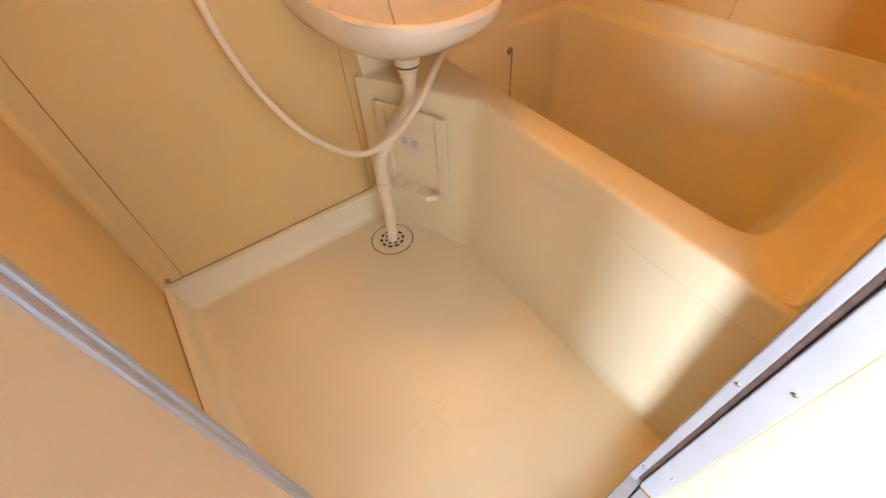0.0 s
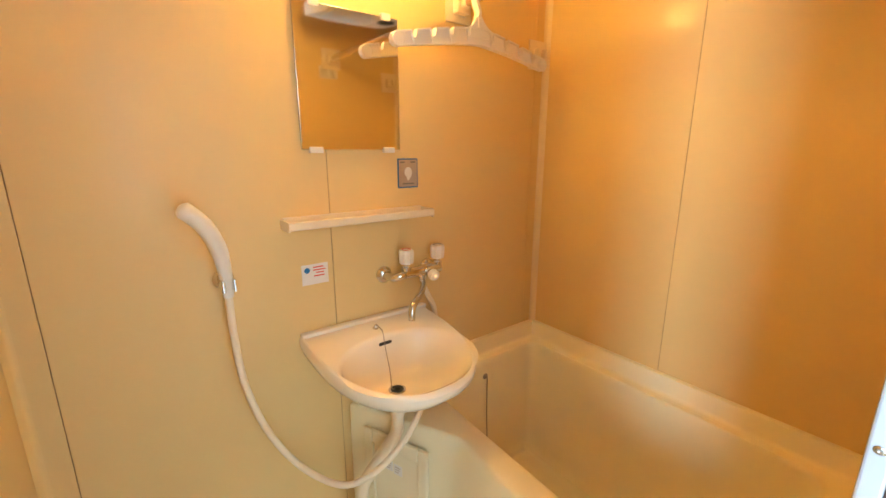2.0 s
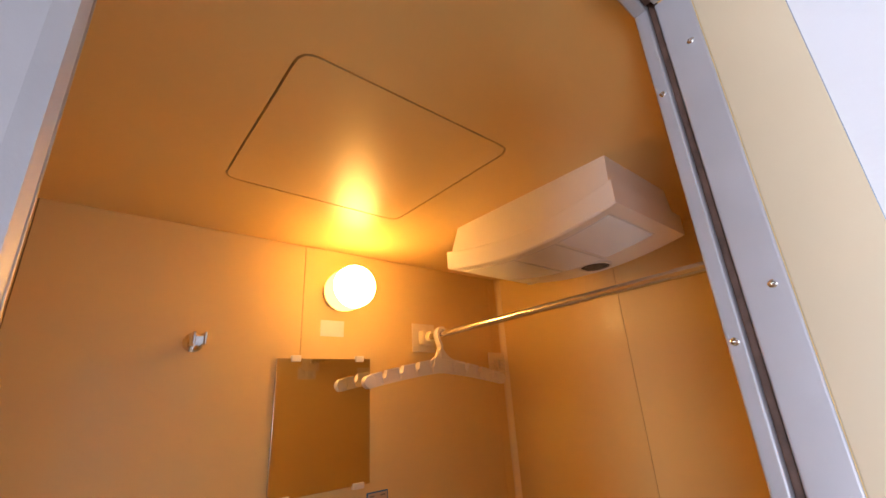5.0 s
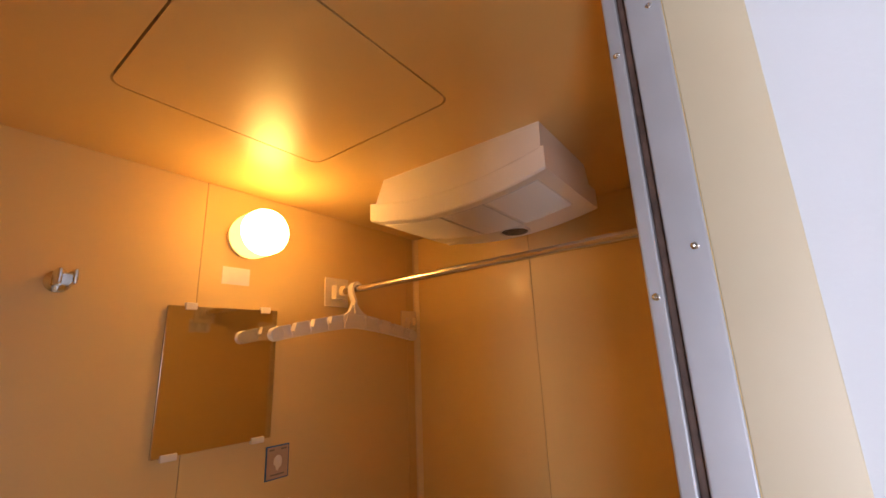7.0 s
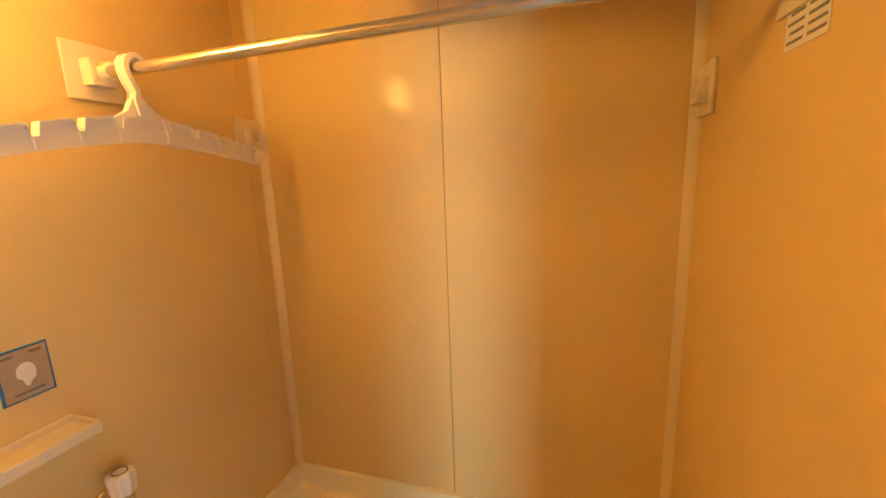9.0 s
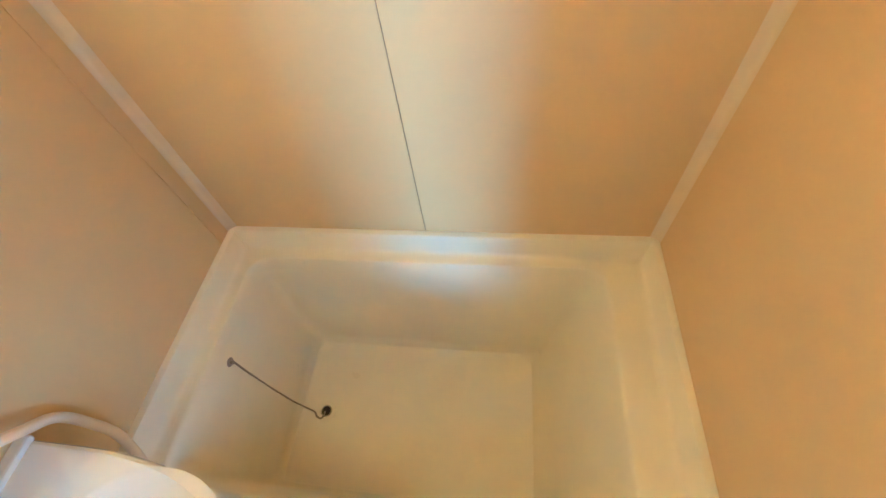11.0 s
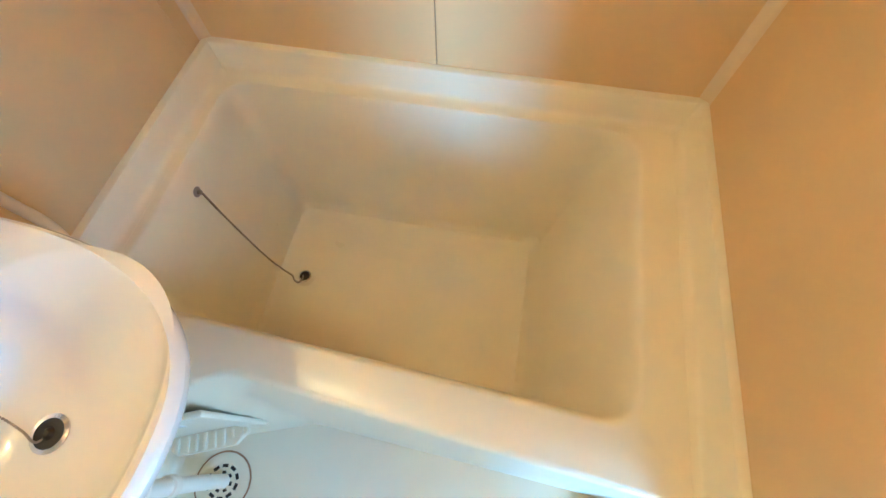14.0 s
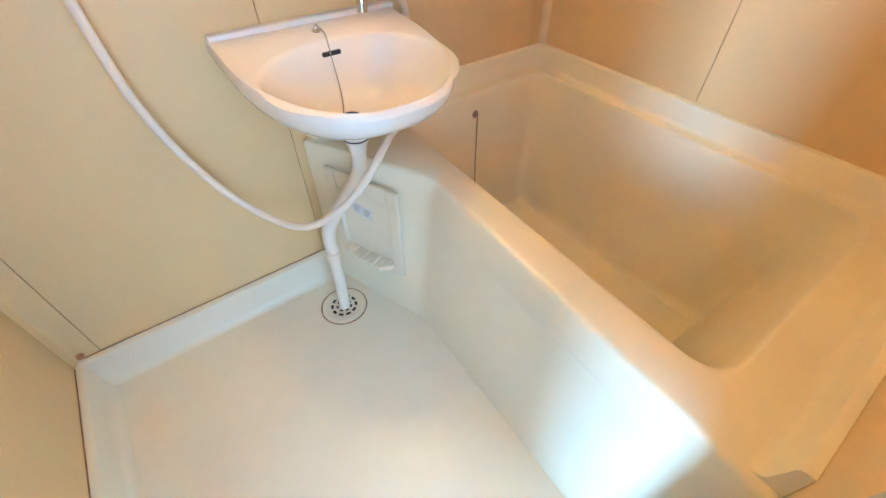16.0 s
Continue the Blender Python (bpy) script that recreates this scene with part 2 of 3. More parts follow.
# ceiling with its inspection hatch
HX0, HX1, HY0, HY1 = 0.362, 0.808, 0.353, 0.785
bm = bmesh.new()
hole = rounded([(HX0, HY0), (HX1, HY0), (HX1, HY1), (HX0, HY1)], 0.03)
outer = rounded([(-0.05, -0.05), (W + 0.05, -0.05), (W + 0.05, D + 0.05), (-0.05, D + 0.05)], 0.002)
c = ((HX0 + HX1) / 2, (HY0 + HY1) / 2)
ho, ou = star(hole, c, 160), star(outer, c, 160)
lid = star(rounded([(HX0 + 0.004, HY0 + 0.004), (HX1 - 0.004, HY0 + 0.004), (HX1 - 0.004, HY1 - 0.004), (HX0 + 0.004, HY1 - 0.004)], 0.027), c, 160)
loft(bm, [at_z(ou, H + 0.04), at_z(ou, H), at_z(ho, H), at_z(ho, H + 0.012), at_z(lid, H + 0.012), at_z(lid, H)], True, True)
solid("ceiling", bm, CEIL, "glossy beige panel ceiling with a square hatch", "ceiling", kind="structure")

# floor pan with its kerb
floor = solid("floor", boxes((-0.05, 0.86, -0.005, D + 0.05, -0.05, 0.0), (0.8602, W + 0.05, -0.005, D + 0.05, -0.05, -0.0005), bevel=0.001), FRP, "cream moulded plastic bathroom floor", "floor", kind="structure")


def kerb(p0, p1, inward):
    """A rounded upstand from p0 to p1 along a wall."""
    prof = [(0.0, 0.001), (0.045, 0.001), (0.036, 0.004), (0.028, 0.013), (0.024, 0.03), (0.021, 0.088), (0.018, 0.097), (0.011, 0.101), (0.0, 0.1015)]
    d = Vector(inward)
    return loft(bmesh.new(), [[(q[0] + d.x * a, q[1] + d.y * a, b) for a, b in prof] for q in (p0, p1)], True, True)


part("kerb", kerb((0.001, D - 0.0005), (0.70, D - 0.0005), (0, -1)), FRP, floor, "cream plastic kerb along the wall")
part("sealant", boxes((0.024, 0.690, D - 0.0032, D - 0.0004, 0.1012, 0.1042), bevel=0.001), SEAM, floor, "brown stained sealant line above the kerb")
part("sealant", boxes((0.0004, 0.0032, 0.03, D - 0.024, 0.1012, 0.1036), bevel=0.001), SEAM, floor, "brown stained sealant line above the kerb")
part("kerb", kerb((0.0005, 0.0), (0.0005, D - 0.001), (1, 0)), FRP, floor, "cream plastic kerb along the wall")
for ang in (0, 90, 180, 270):
    for off in (-0.009, 0.009):
        ridge = part("ridge", boxes((0.022, 0.062, off - 0.0025, off + 0.0025, -0.001, 0.0022), bevel=0.0015), FRP, floor)
        ridge.matrix_basis = pose(0.418, 0.381, 0, 0, 0, ang + 8)
for loc, ax in (((0.0225, 0.36, 0.07), (1, 0, 0)), ((0.023, D - 0.008, 0.118), (0.3, -1, 0))):
    solid("screw_cap", lathe(bmesh.new(), [(0.008, -0.003), (0.008, 0.002), (0.005, 0.004), (0.0, 0.0045)], loc, ax, 14), RUST, "brown stained screw cap low on the wall", "screw cap", "screw caps")

# ---- door frame, casing and hall ----
door_frame = thing("door_1", "satin aluminium frame of the open folding bathroom door", "door frame", kind="structure")
for nm, spec, mat in (("inner_jamb", (JR, JR + 0.045, 0.009, 0.024, SILL, HEAD + 0.03), ALU), ("gasket", (JR + 0.008, JR + 0.04, 0.0, 0.009, SILL, HEAD + 0.03), GASKET),
                      ("outer_jamb", (JR, JR + 0.02, -0.036, 0.0, SILL, HEAD), ALU),
                      ("inner_jamb", (JL - 0.045, JL, 0.009, 0.024, SILL, HEAD + 0.03), ALU), ("gasket", (JL - 0.04, JL - 0.008, 0.0, 0.009, SILL, HEAD + 0.03), GASKET),
                      ("outer_jamb", (JL - 0.02, JL, -0.036, 0.0, SILL, HEAD), ALU),
                      ("inner_head", (JL, JR, 0.009, 0.024, HEAD, HEAD + 0.03), ALU), ("head_gasket", (JL, JR, 0.0, 0.009, HEAD + 0.006, HEAD + 0.03), GASKET),
                      ("outer_head", (JL, JR, -0.036, 0.0, HEAD, HEAD + 0.02), ALU),
                      ("sill", (JL - 0.045, JR + 0.045, 0.0, 0.024, -0.004, SILL), ALU), ("sill_track", (JL, JR, -0.036, -0.004, -0.004, SILL - 0.006), ALU)):
    part(nm, boxes(spec, bevel=0.0022), mat, door_frame)
for z in (0.14, 0.50, 1.05, 1.523, 1.80):
    for y, dz in ((0.0165, 0.0), (-0.024, 0.045)):
        if z + dz < HEAD:
            part("screw", lathe(bmesh.new(), [(0.0038, -0.001), (0.0038, 0.001), (0.0026, 0.002), (0.0012, 0.0021), (0.0, 0.001)], (JR, y, z + dz), (-1, 0, 0), 12), CHROME, door_frame, "small cross-head screw")
for x in (0.24, 0.585):
    part("screw", lathe(bmesh.new(), [(0.0038, -0.001), (0.0038, 0.001), (0.0026, 0.002), (0.0, 0.001)], (x, -0.024, HEAD), (0, 0, -1), 12), CHROME, door_frame, "small cross-head screw")

casing = thing("trim", "beige casing lining the bathroom doorway", "trim", kind="structure")
for spec in ((JR + 0.001, JR + 0.02, -0.104, -0.0365, -0.002, HEAD), (JL - 0.02, JL - 0.001, -0.104, -0.0365, -0.002, HEAD), (JL - 0.02, JR + 0.02, -0.104, -0.0365, HEAD + 0.0005, HEAD + 0.0195)):
    part("casing_board", boxes(spec, bevel=0.0012), CASING, casing)

solid("wall_hall_east", boxes((JR + 0.008, JR + 0.10, -2.2, -0.1045, -0.05, 2.4)), PAINT, "white papered side wall of the hall", "wall", kind="structure")
solid("wall_hall_north", boxes((-2.05, JL - 0.006, -0.16, -0.1045, -0.05, 2.4)), PAINT, "white papered hall wall beside the bathroom", "wall", kind="structure")
solid("soffit", boxes((JL - 0.006, JR + 0.008, -0.75, -0.1045, HEAD + 0.004, 2.4)), PAINT, "white papered soffit over the bathroom doorway", "soffit", kind="structure")
solid("wall_hall_south", boxes((-2.05, -0.55, -2.26, -2.2, -0.05, 2.4), (0.55, JR + 0.10, -2.26, -2.2, -0.05, 2.4), (-0.55, 0.55, -2.26, -2.2, -0.05, 0.6), (-0.55, 0.55, -2.26, -2.2, 2.0, 2.4)), PAINT, "white papered hall wall", "wall", kind="structure")
solid("wall_hall_west", boxes((-2.06, -2.0, -2.2, -1.35, -0.05, 2.4), (-2.06, -2.0, -0.25, -0.16, -0.05, 2.4), (-2.06, -2.0, -1.35, -0.25, -0.05, 0.05), (-2.06, -2.0, -1.35, -0.25, 2.0, 2.4)), PAINT,
      "white papered hall wall with a window", "wall", kind="structure")
solid("floor_hall", boxes((-2.05, JR + 0.10, -2.2, -0.1045, -0.06, -0.002), (JL - 0.006, JR + 0.008, -0.1046, -0.0985, -0.06, -0.0022)), WOOD, "brown wooden hall floor", "floor", kind="structure")
solid("ceiling_hall", boxes((-2.06, JR + 0.10, -2.26, -0.1045, 2.4, 2.45)), PAINT, "white hall ceiling", "ceiling", kind="structure")
window = thing("window_1", "tall aluminium framed hall window with clear daylight", "window", kind="structure")
for spec in ((-2.05, -2.01, -1.35, -1.31, 0.05, 2.0), (-2.05, -2.01, -0.29, -0.25, 0.05, 2.0), (-2.05, -2.01, -1.31, -0.29, 0.05, 0.09), (-2.05, -2.01, -1.31, -0.29, 1.96, 2.0)):
    part("window_frame", boxes(spec, bevel=0.002), ALU, window)
pane = part("pane", boxes((-2.033, -2.028, -1.31, -0.29, 0.09, 1.96)), GLASS, window)
pane.visible_shadow = False
# unseen window, added to house the south fill daylight
window = thing("window_2", "unseen aluminium framed window added behind the hall for fill daylight", "window", kind="structure")
for spec in ((-0.55, -0.51, -2.25, -2.21, 0.6, 2.0), (0.51, 0.55, -2.25, -2.21, 0.6, 2.0), (-0.51, 0.51, -2.25, -2.21, 0.6, 0.64), (-0.51, 0.51, -2.25, -2.21, 1.96, 2.0)):
    part("window_frame", boxes(spec, bevel=0.002), ALU, window)
pane = part("pane", boxes((-0.51, 0.51, -2.233, -2.228, 0.64, 1.96)), GLASS, window)
pane.visible_shadow = False

# folding door, pushed open against the west wall
FREE, FOLD, HINGE = Vector((0.178, 0.010)), Vector((0.142, 0.300)), Vector((0.082, 0.014))
fold_door = thing("folding_door", "beige folding bathroom door with aluminium edges, folded open", "door")


def leaf(a, b):
    d = b - a
    length = d.length
    m = Matrix.Translation((a.x, a.y, 0)) @ Matrix.Rotation(math.atan2(d.y, d.x), 4, "Z")
    obs = [part("leaf_panel", boxes((0.03, length - 0.03, -0.008, 0.008, SILL + 0.05, HEAD - 0.05), bevel=0.001), DOORP, fold_door, "beige resin door panel")]
    obs.append(part("stile", boxes((-0.014, 0.032, -0.013, 0.013, SILL + 0.012, HEAD - 0.012), bevel=0.006), ALU, fold_door, "satin aluminium stile"))
    edge = boxes((length - 0.034, length - 0.020, -0.012, 0.012, SILL + 0.012, HEAD - 0.012), (length - 0.018, length - 0.004, -0.014, 0.014, SILL + 0.012, HEAD - 0.012), bevel=0.003)
    obs.append(part("stile", edge, ALU, fold_door, "ribbed satin aluminium stile"))
    obs.append(part("rail", boxes((0.03, length - 0.03, -0.012, 0.012, SILL + 0.012, SILL + 0.052), bevel=0.002), ALU, fold_door, "aluminium rail"))
    obs.append(part("rail", boxes((0.03, length - 0.03, -0.012, 0.012, HEAD - 0.052, HEAD - 0.012), bevel=0.002), ALU, fold_door, "aluminium rail"))
    for o in obs:
        o.matrix_basis = m
    return m


m2 = leaf(FREE, FOLD)
leaf(HINGE, FOLD + Vector((-0.030, 0.0)))
o = part("gasket", boxes((-0.012, 0.018, 0.0135, 0.0195, SILL + 0.02, HEAD - 0.02), bevel=0.002), GASKET, fold_door, "black rubber edge seal")
o.matrix_basis = m2
handle = part("handle", tube(bmesh.new(), [(0.045, -0.034, z) for z in (0.60, 0.62, 0.95, 0.972)], [0.008, 0.0105, 0.0105, 0.010], 16), IVORY, fold_door, "ivory vertical grip bar")
handle.matrix_basis = m2
for z in (0.615, 0.962):
    o = part("handle_bracket", boxes((0.034, 0.056, -0.042, -0.012, z - 0.004, z + 0.014), (0.036, 0.08, -0.018, -0.012, z - 0.006, z + 0.016), bevel=0.003), IVORY, fold_door, "ivory bracket of the grip bar")
    o.matrix_basis = m2
# dark brown sheet that paints the shade behind the grip
o = part("grip_shade", boxes((0.034, 0.078, -0.013, -0.008, 0.63, 0.955), bevel=0.002), BROWN, fold_door, "dark brown sheet painting the shade behind the grip")
o.matrix_basis = m2

# ---- bathtub ----
CT = (1.2, 0.56)
bathtub = thing("bathtub", "deep cream moulded plastic bathtub, empty and clean", "bathtub")


def tub_ring(corners, radii, z):
    return at_z(star(rounded(corners, radii), CT), z)


def outline(fx0, fx1, kx, e, lx=0.70):
    """The outside: front edge from (fx0, near) to (fx1, bend), then askew to the far wall."""
    return [(fx0, 0.002 + e), (1.556 - e, 0.002 + e), (1.556 - e, 1.100 - e), (lx, 1.100 - e), (fx1, kx)]


rings = [
    tub_ring(outline(0.796, 0.824, 0.752, 0), [.005, .005, .005, .005, .022], 0.0),
    tub_ring(outline(0.812, 0.846, 0.757, 0), [.005, .005, .005, .005, .022], 0.405),
    tub_ring(outline(0.814, 0.848, 0.757, 0), [.005, .005, .005, .005, .022], 0.413),
    tub_ring(outline(0.809, 0.848, 0.760, 0), [.005, .005, .005, .005, .022], 0.420),
    tub_ring(outline(0.816, 0.870, 0.765, 0), [.005, .005, .005, .005, .022], 0.477),
    tub_ring(outline(0.8175, 0.8725, 0.766, 0), [.005, .005, .005, .005, .022], 0.484),
    tub_ring(outline(0.822, 0.877, 0.767, 0.001, 0.703), [.005, .005, .005, .005, .022], 0.4885),
    tub_ring(outline(0.829, 0.884, 0.768, 0.002, 0.706), [.005, .005, .005, .005, .022], 0.490),
    tub_ring([(0.908, 0.107), (1.508, 0.102), (1.506, 1.054), (0.950, 1.048)], [.07, .07, .06, .06], 0.4902),
    tub_ring([(0.914, 0.113), (1.502, 0.108), (1.500, 1.048), (0.955, 1.042)], [.07, .07, .06, .06], 0.4885),
    tub_ring([(0.918, 0.117), (1.499, 0.112), (1.497, 1.045), (0.959, 1.038)], [.07, .07, .06, .06], 0.484),
    tub_ring([(0.921, 0.121), (1.497, 0.116), (1.495, 1.042), (0.961, 1.035)], [.07, .07, .06, .06], 0.475),
    tub_ring([(0.925, 0.127), (1.494, 0.122), (1.492, 1.039), (0.964, 1.031)], [.07, .07, .06, .06], 0.462),
    tub_ring([(0.976, 0.228), (1.470, 0.232), (1.468, 1.020), (0.988, 1.016)], [.045, .045, .04, .04], 0.055),
    tub_ring([(0.982, 0.240), (1.464, 0.244), (1.462, 1.013), (0.993, 1.010)], [.042, .042, .037, .037], 0.030),
    tub_ring([(0.994, 0.254), (1.452, 0.256), (1.450, 1.002), (1.004, 0.998)], [.05, .05, .04, .04], 0.014),
    tub_ring([(1.014, 0.275), (1.432, 0.276), (1.430, 0.985), (1.022, 0.98)], [.05, .05, .04, .04], 0.010),
]
part("tub_shell", loft(bmesh.new(), rings, False, True), TUBM, bathtub)


def upstand(p0, p1, inward):
    """A raised lip along a wall: leaning face, rounded top and a fillet onto the rim."""
    prof = [(0.0, 0.472), (0.042, 0.484), (0.042, 0.4905), (0.033, 0.4915), (0.027, 0.495), (0.0235, 0.502), (0.0165, 0.545), (0.0145, 0.5505), (0.010, 0.553), (0.0, 0.5535)]
    d = Vector(inward)
    return loft(bmesh.new(), [[(q[0] + d.x * a, q[1] + d.y * a, b) for a, b in prof] for q in (p0, p1)], True, True)


for p0, p1, inward in (((1.5575, 0.002), (1.5575, 1.1005), (-1, 0)), ((0.72, 1.1025), (1.556, 1.1025), (0, -1)), ((0.831, 0.0005), (1.556, 0.0005), (0, 1))):
    part("upstand", upstand(p0, p1, inward), TUBM, bathtub, "raised cream lip against the wall")
drain_p = part("tub_drain", lathe(bmesh.new(), [(0.031, 0.0), (0.031, 0.0015), (0.024, 0.0025), (0.0, 0.0024)], (1.215, 0.918, 0.0102), (0, 0, 1)), TUBM, bathtub, "cream drain surround")
part("drain_ring", lathe(bmesh.new(), [(0.0185, 0.0), (0.0185, 0.003), (0.014, 0.0035)], (1.215, 0.918, 0.0122), (0, 0, 1)), CHROME, drain_p, "chrome ring")
part("plug", lathe(bmesh.new(), [(0.0145, 0.0), (0.0145, 0.004), (0.010, 0.006), (0.004, 0.007), (0.004, 0.012), (0.0, 0.013)], (1.215, 0.918, 0.0125), (0, 0, 1)), DARK, drain_p, "black rubber plug")
eye_p = part("chain_eye", lathe(bmesh.new(), [(0.013, -0.004), (0.013, 0.003), (0.010, 0.006), (0.005, 0.007), (0.005, 0.014), (0.0, 0.015)], (1.225, 1.0375, 0.426), (0, -1, 0.05)), CHAIN, bathtub, "chrome chain eyelet")
chain = [(1.225, 1.022, 0.424), (1.222, 1.018, 0.35), (1.219, 1.010, 0.22), (1.217, 0.998, 0.10), (1.214, 0.975, 0.030), (1.208, 0.955, 0.018), (1.196, 0.945, 0.018), (1.190, 0.930, 0.018), (1.200, 0.922, 0.018), (1.210, 0.918, 0.026)]
cp = smooth_path(chain, 14)
cb = bmesh.new()
for i in range(0, len(cp) - 1):
    bmesh.ops.create_icosphere(cb, subdivisions=1, radius=0.0031, matrix=Matrix.Translation((cp[i] + cp[i + 1]) / 2))
tube(cb, cp, 0.0014, 6)
part("chain", cb, CHAIN, bathtub, "thin steel ball chain")

# niche on the slanted end of the tub apron
A2, B2 = Vector((0.700, 1.100)), Vector((0.838, 0.758))
du = (B2 - A2).normalized()
NM = Matrix.Translation((A2.x, A2.y, 0)) @ Matrix.Rotation(math.atan2(du.y, du.x), 4, "Z")
niche = thing("soap_niche", "cream plastic soap niche with a ribbed ledge", "soap niche")
U0, U1, V0, V1 = 0.070, 0.304, 0.148, 0.440
F = -0.013                        # face of the surround
nparts = [part("surround", boxes((U0, U0 + 0.036, F, 0.0, V0, V1), (U1 - 0.034, U1, F, 0.0, V0, V1), (U0 + 0.0355, U1 - 0.0335, F + 0.0004, 0.0, V1 - 0.045, V1), (U0 + 0.0355, U1 - 0.0335, F + 0.0004, 0.0, V0, V0 + 0.03), bevel=0.005), FRP, niche, "raised rounded surround")]
shape = [(U0 + 0.036, -0.002), (U1 - 0.036, -0.002), (U1 - 0.036, -0.020), (U1 - 0.062, -0.042), (U0 + 0.050, -0.042), (U0 + 0.036, -0.030)]
nparts.append(part("ledge", loft(bmesh.new(), [[(u, v, z) for u, v in shape] for z in (V0 + 0.020, V0 + 0.036)], True, True), FRP, niche, "ribbed soap ledge with a cut corner"))
for k in range(8):
    u = U0 + 0.046 + k * 0.0195
    nparts.append(part("rib", boxes((u, u + 0.008, -0.039 if k < 6 else -0.028, -0.004, V0 + 0.034, V0 + 0.041), bevel=0.002), FRP, niche))
for k in range(2):
    nparts.append(part("sticker", boxes((U0 + 0.075 + k * 0.034, U0 + 0.105 + k * 0.034, -0.0045, -0.003, 0.318 - k * 0.004, 0.352 - k * 0.004)), PAPER, niche, "small faded white sticker"))
    for q in range(3):
        nparts.append(part("print", boxes((U0 + 0.079 + k * 0.034, U0 + 0.094 + k * 0.034 + 0.003 * q, -0.0052, -0.0045, 0.326 + q * 0.008 - k * 0.004, 0.329 + q * 0.008 - k * 0.004)), SILVER, niche, "faded unreadable print"))
nparts.append(part("niche_back", boxes((U0 + 0.03, U1 - 0.03, -0.003, 0.0, V0 + 0.03, V1 - 0.04)), FRP, niche))
for o in nparts:
    o.matrix_basis = NM @ Matrix.Translation((0, -0.002, 0))

# floor drain
drain = thing("floor_drain", "round cream plastic floor drain with slotted holes", "floor drain")
DC = (0.650, 0.940)
part("rim", lathe(bmesh.new(), [(0.071, 0.0), (0.071, 0.0012), (0.0675, 0.0012), (0.0675, 0.0004)], (*DC, 0.0005), (0, 0, 1), 40), SEAM, drain, "dark joint ring")
part("cover", lathe(bmesh.new(), [(0.0665, 0.0), (0.0665, 0.0025), (0.060, 0.0035), (0.048, 0.003), (0.046, 0.0022), (0.0, 0.0022)], (*DC, 0.0008), (0, 0, 1), 40), FRP, drain)
for count, r, w, l in ((10, 0.036, 0.0042, 0.0075), (7, 0.021, 0.0035, 0.005)):
    for k in range(count):
        o = part("slot", boxes((r - w, r + w, -l, l, 0.0, 0.0036), bevel=0.0012), DARK, drain, "dark slot")
        o.matrix_basis = pose(*DC, 0, 0, 0, 360 * k / count + 12)

# ---- washbasin and what belongs to it ----
basin = thing("washbasin", "ivory ceramic wall-hung washbasin with rounded front", "washbasin")
SC = (0.775, 0.90)


def basin_outline(grow=0.0, front=0.682, k=1.0):
    x0, x1 = 0.565 - grow, 0.984 + grow
    xm = (x0 + x1) / 2
    pts = [Vector((x1, 1.1015)), Vector((x0, 1.1015))]
    half = (x1 - x0) / 2
    pts += [Vector((xm - half * (math.copysign(abs(math.cos(a)) ** 0.82, math.cos(a))), 1.0 - (1.0 - front + grow) * math.sin(a) ** 0.9)) for a in (math.pi * i / 40 for i in range(41))]
    return pts


def basin_ring(z, scale=1.0, grow=0.0, to=(0.775, 1.04)):
    return [(to[0] + (p.x - to[0]) * scale, to[1] + (p.y - to[1]) * scale, z) for p in star(basin_outline(grow), SC, 120)]


def oval(cx, cy, a, b, z):
    return [(cx + a * math.cos(t) * (abs(math.cos(t)) ** -0.12), cy + b * math.sin(t) * (max(abs(math.sin(t)), 1e-3) ** -0.06), z) for t in (2 * math.pi * (k + 0.5) / 120 for k in range(120))]


rings = [basin_ring(0.575, 0.16), basin_ring(0.585, 0.34), basin_ring(0.61, 0.60), basin_ring(0.645, 0.80), basin_ring(0.68, 0.92), basin_ring(0.705, 0.97), basin_ring(0.725, 0.992), basin_ring(0.742, 0.996), basin_ring(0.750, 0.985),
         basin_ring(0.753, 0.965), oval(0.776, 0.850, 0.192, 0.150, 0.750), oval(0.776, 0.850, 0.186, 0.144, 0.746), oval(0.775, 0.851, 0.180, 0.138, 0.735), oval(0.773, 0.855, 0.168, 0.126, 0.705), oval(0.769, 0.862, 0.142, 0.103, 0.660),
         oval(0.763, 0.874, 0.095, 0.070, 0.632), oval(0.756, 0.885, 0.040, 0.034, 0.623), oval(0.754, 0.886, 0.022, 0.020, 0.622)]
rings = [[(x, y, z - 0.085 * (1.085 - y) * max(0.0, min(1.0, (z - 0.632) / 0.115))) for x, y, z in ring] for ring in rings]
part("bowl", loft(bmesh.new(), rings, True, True), CERAMIC, basin)
part("backsplash", boxes((0.569, 0.988, 1.078, 1.1025, 0.748, 0.762), bevel=0.005), CERAMIC, basin)
part("drain_ring", lathe(bmesh.new(), [(0.024, 0.0), (0.024, 0.002), (0.0185, 0.003), (0.0185, 0.0)], (0.754, 0.886, 0.6225), (0, 0, 1)), CHROME, basin, "chrome drain ring")
part("drain_plug", lathe(bmesh.new(), [(0.0180, 0.0), (0.0180, 0.0025), (0.008, 0.003), (0.004, 0.008), (0.0, 0.009)], (0.754, 0.886, 0.6225), (0, 0, 1)), DARK, basin, "black rubber plug")
ov = part("overflow_slot", boxes((-0.022, 0.022, -0.004, 0.004, -0.0055, 0.0055), bevel=0.0035), DARK, basin, "dark overflow slot")
ov.matrix_basis = pose(0.776, 0.988, 0.716, -14)
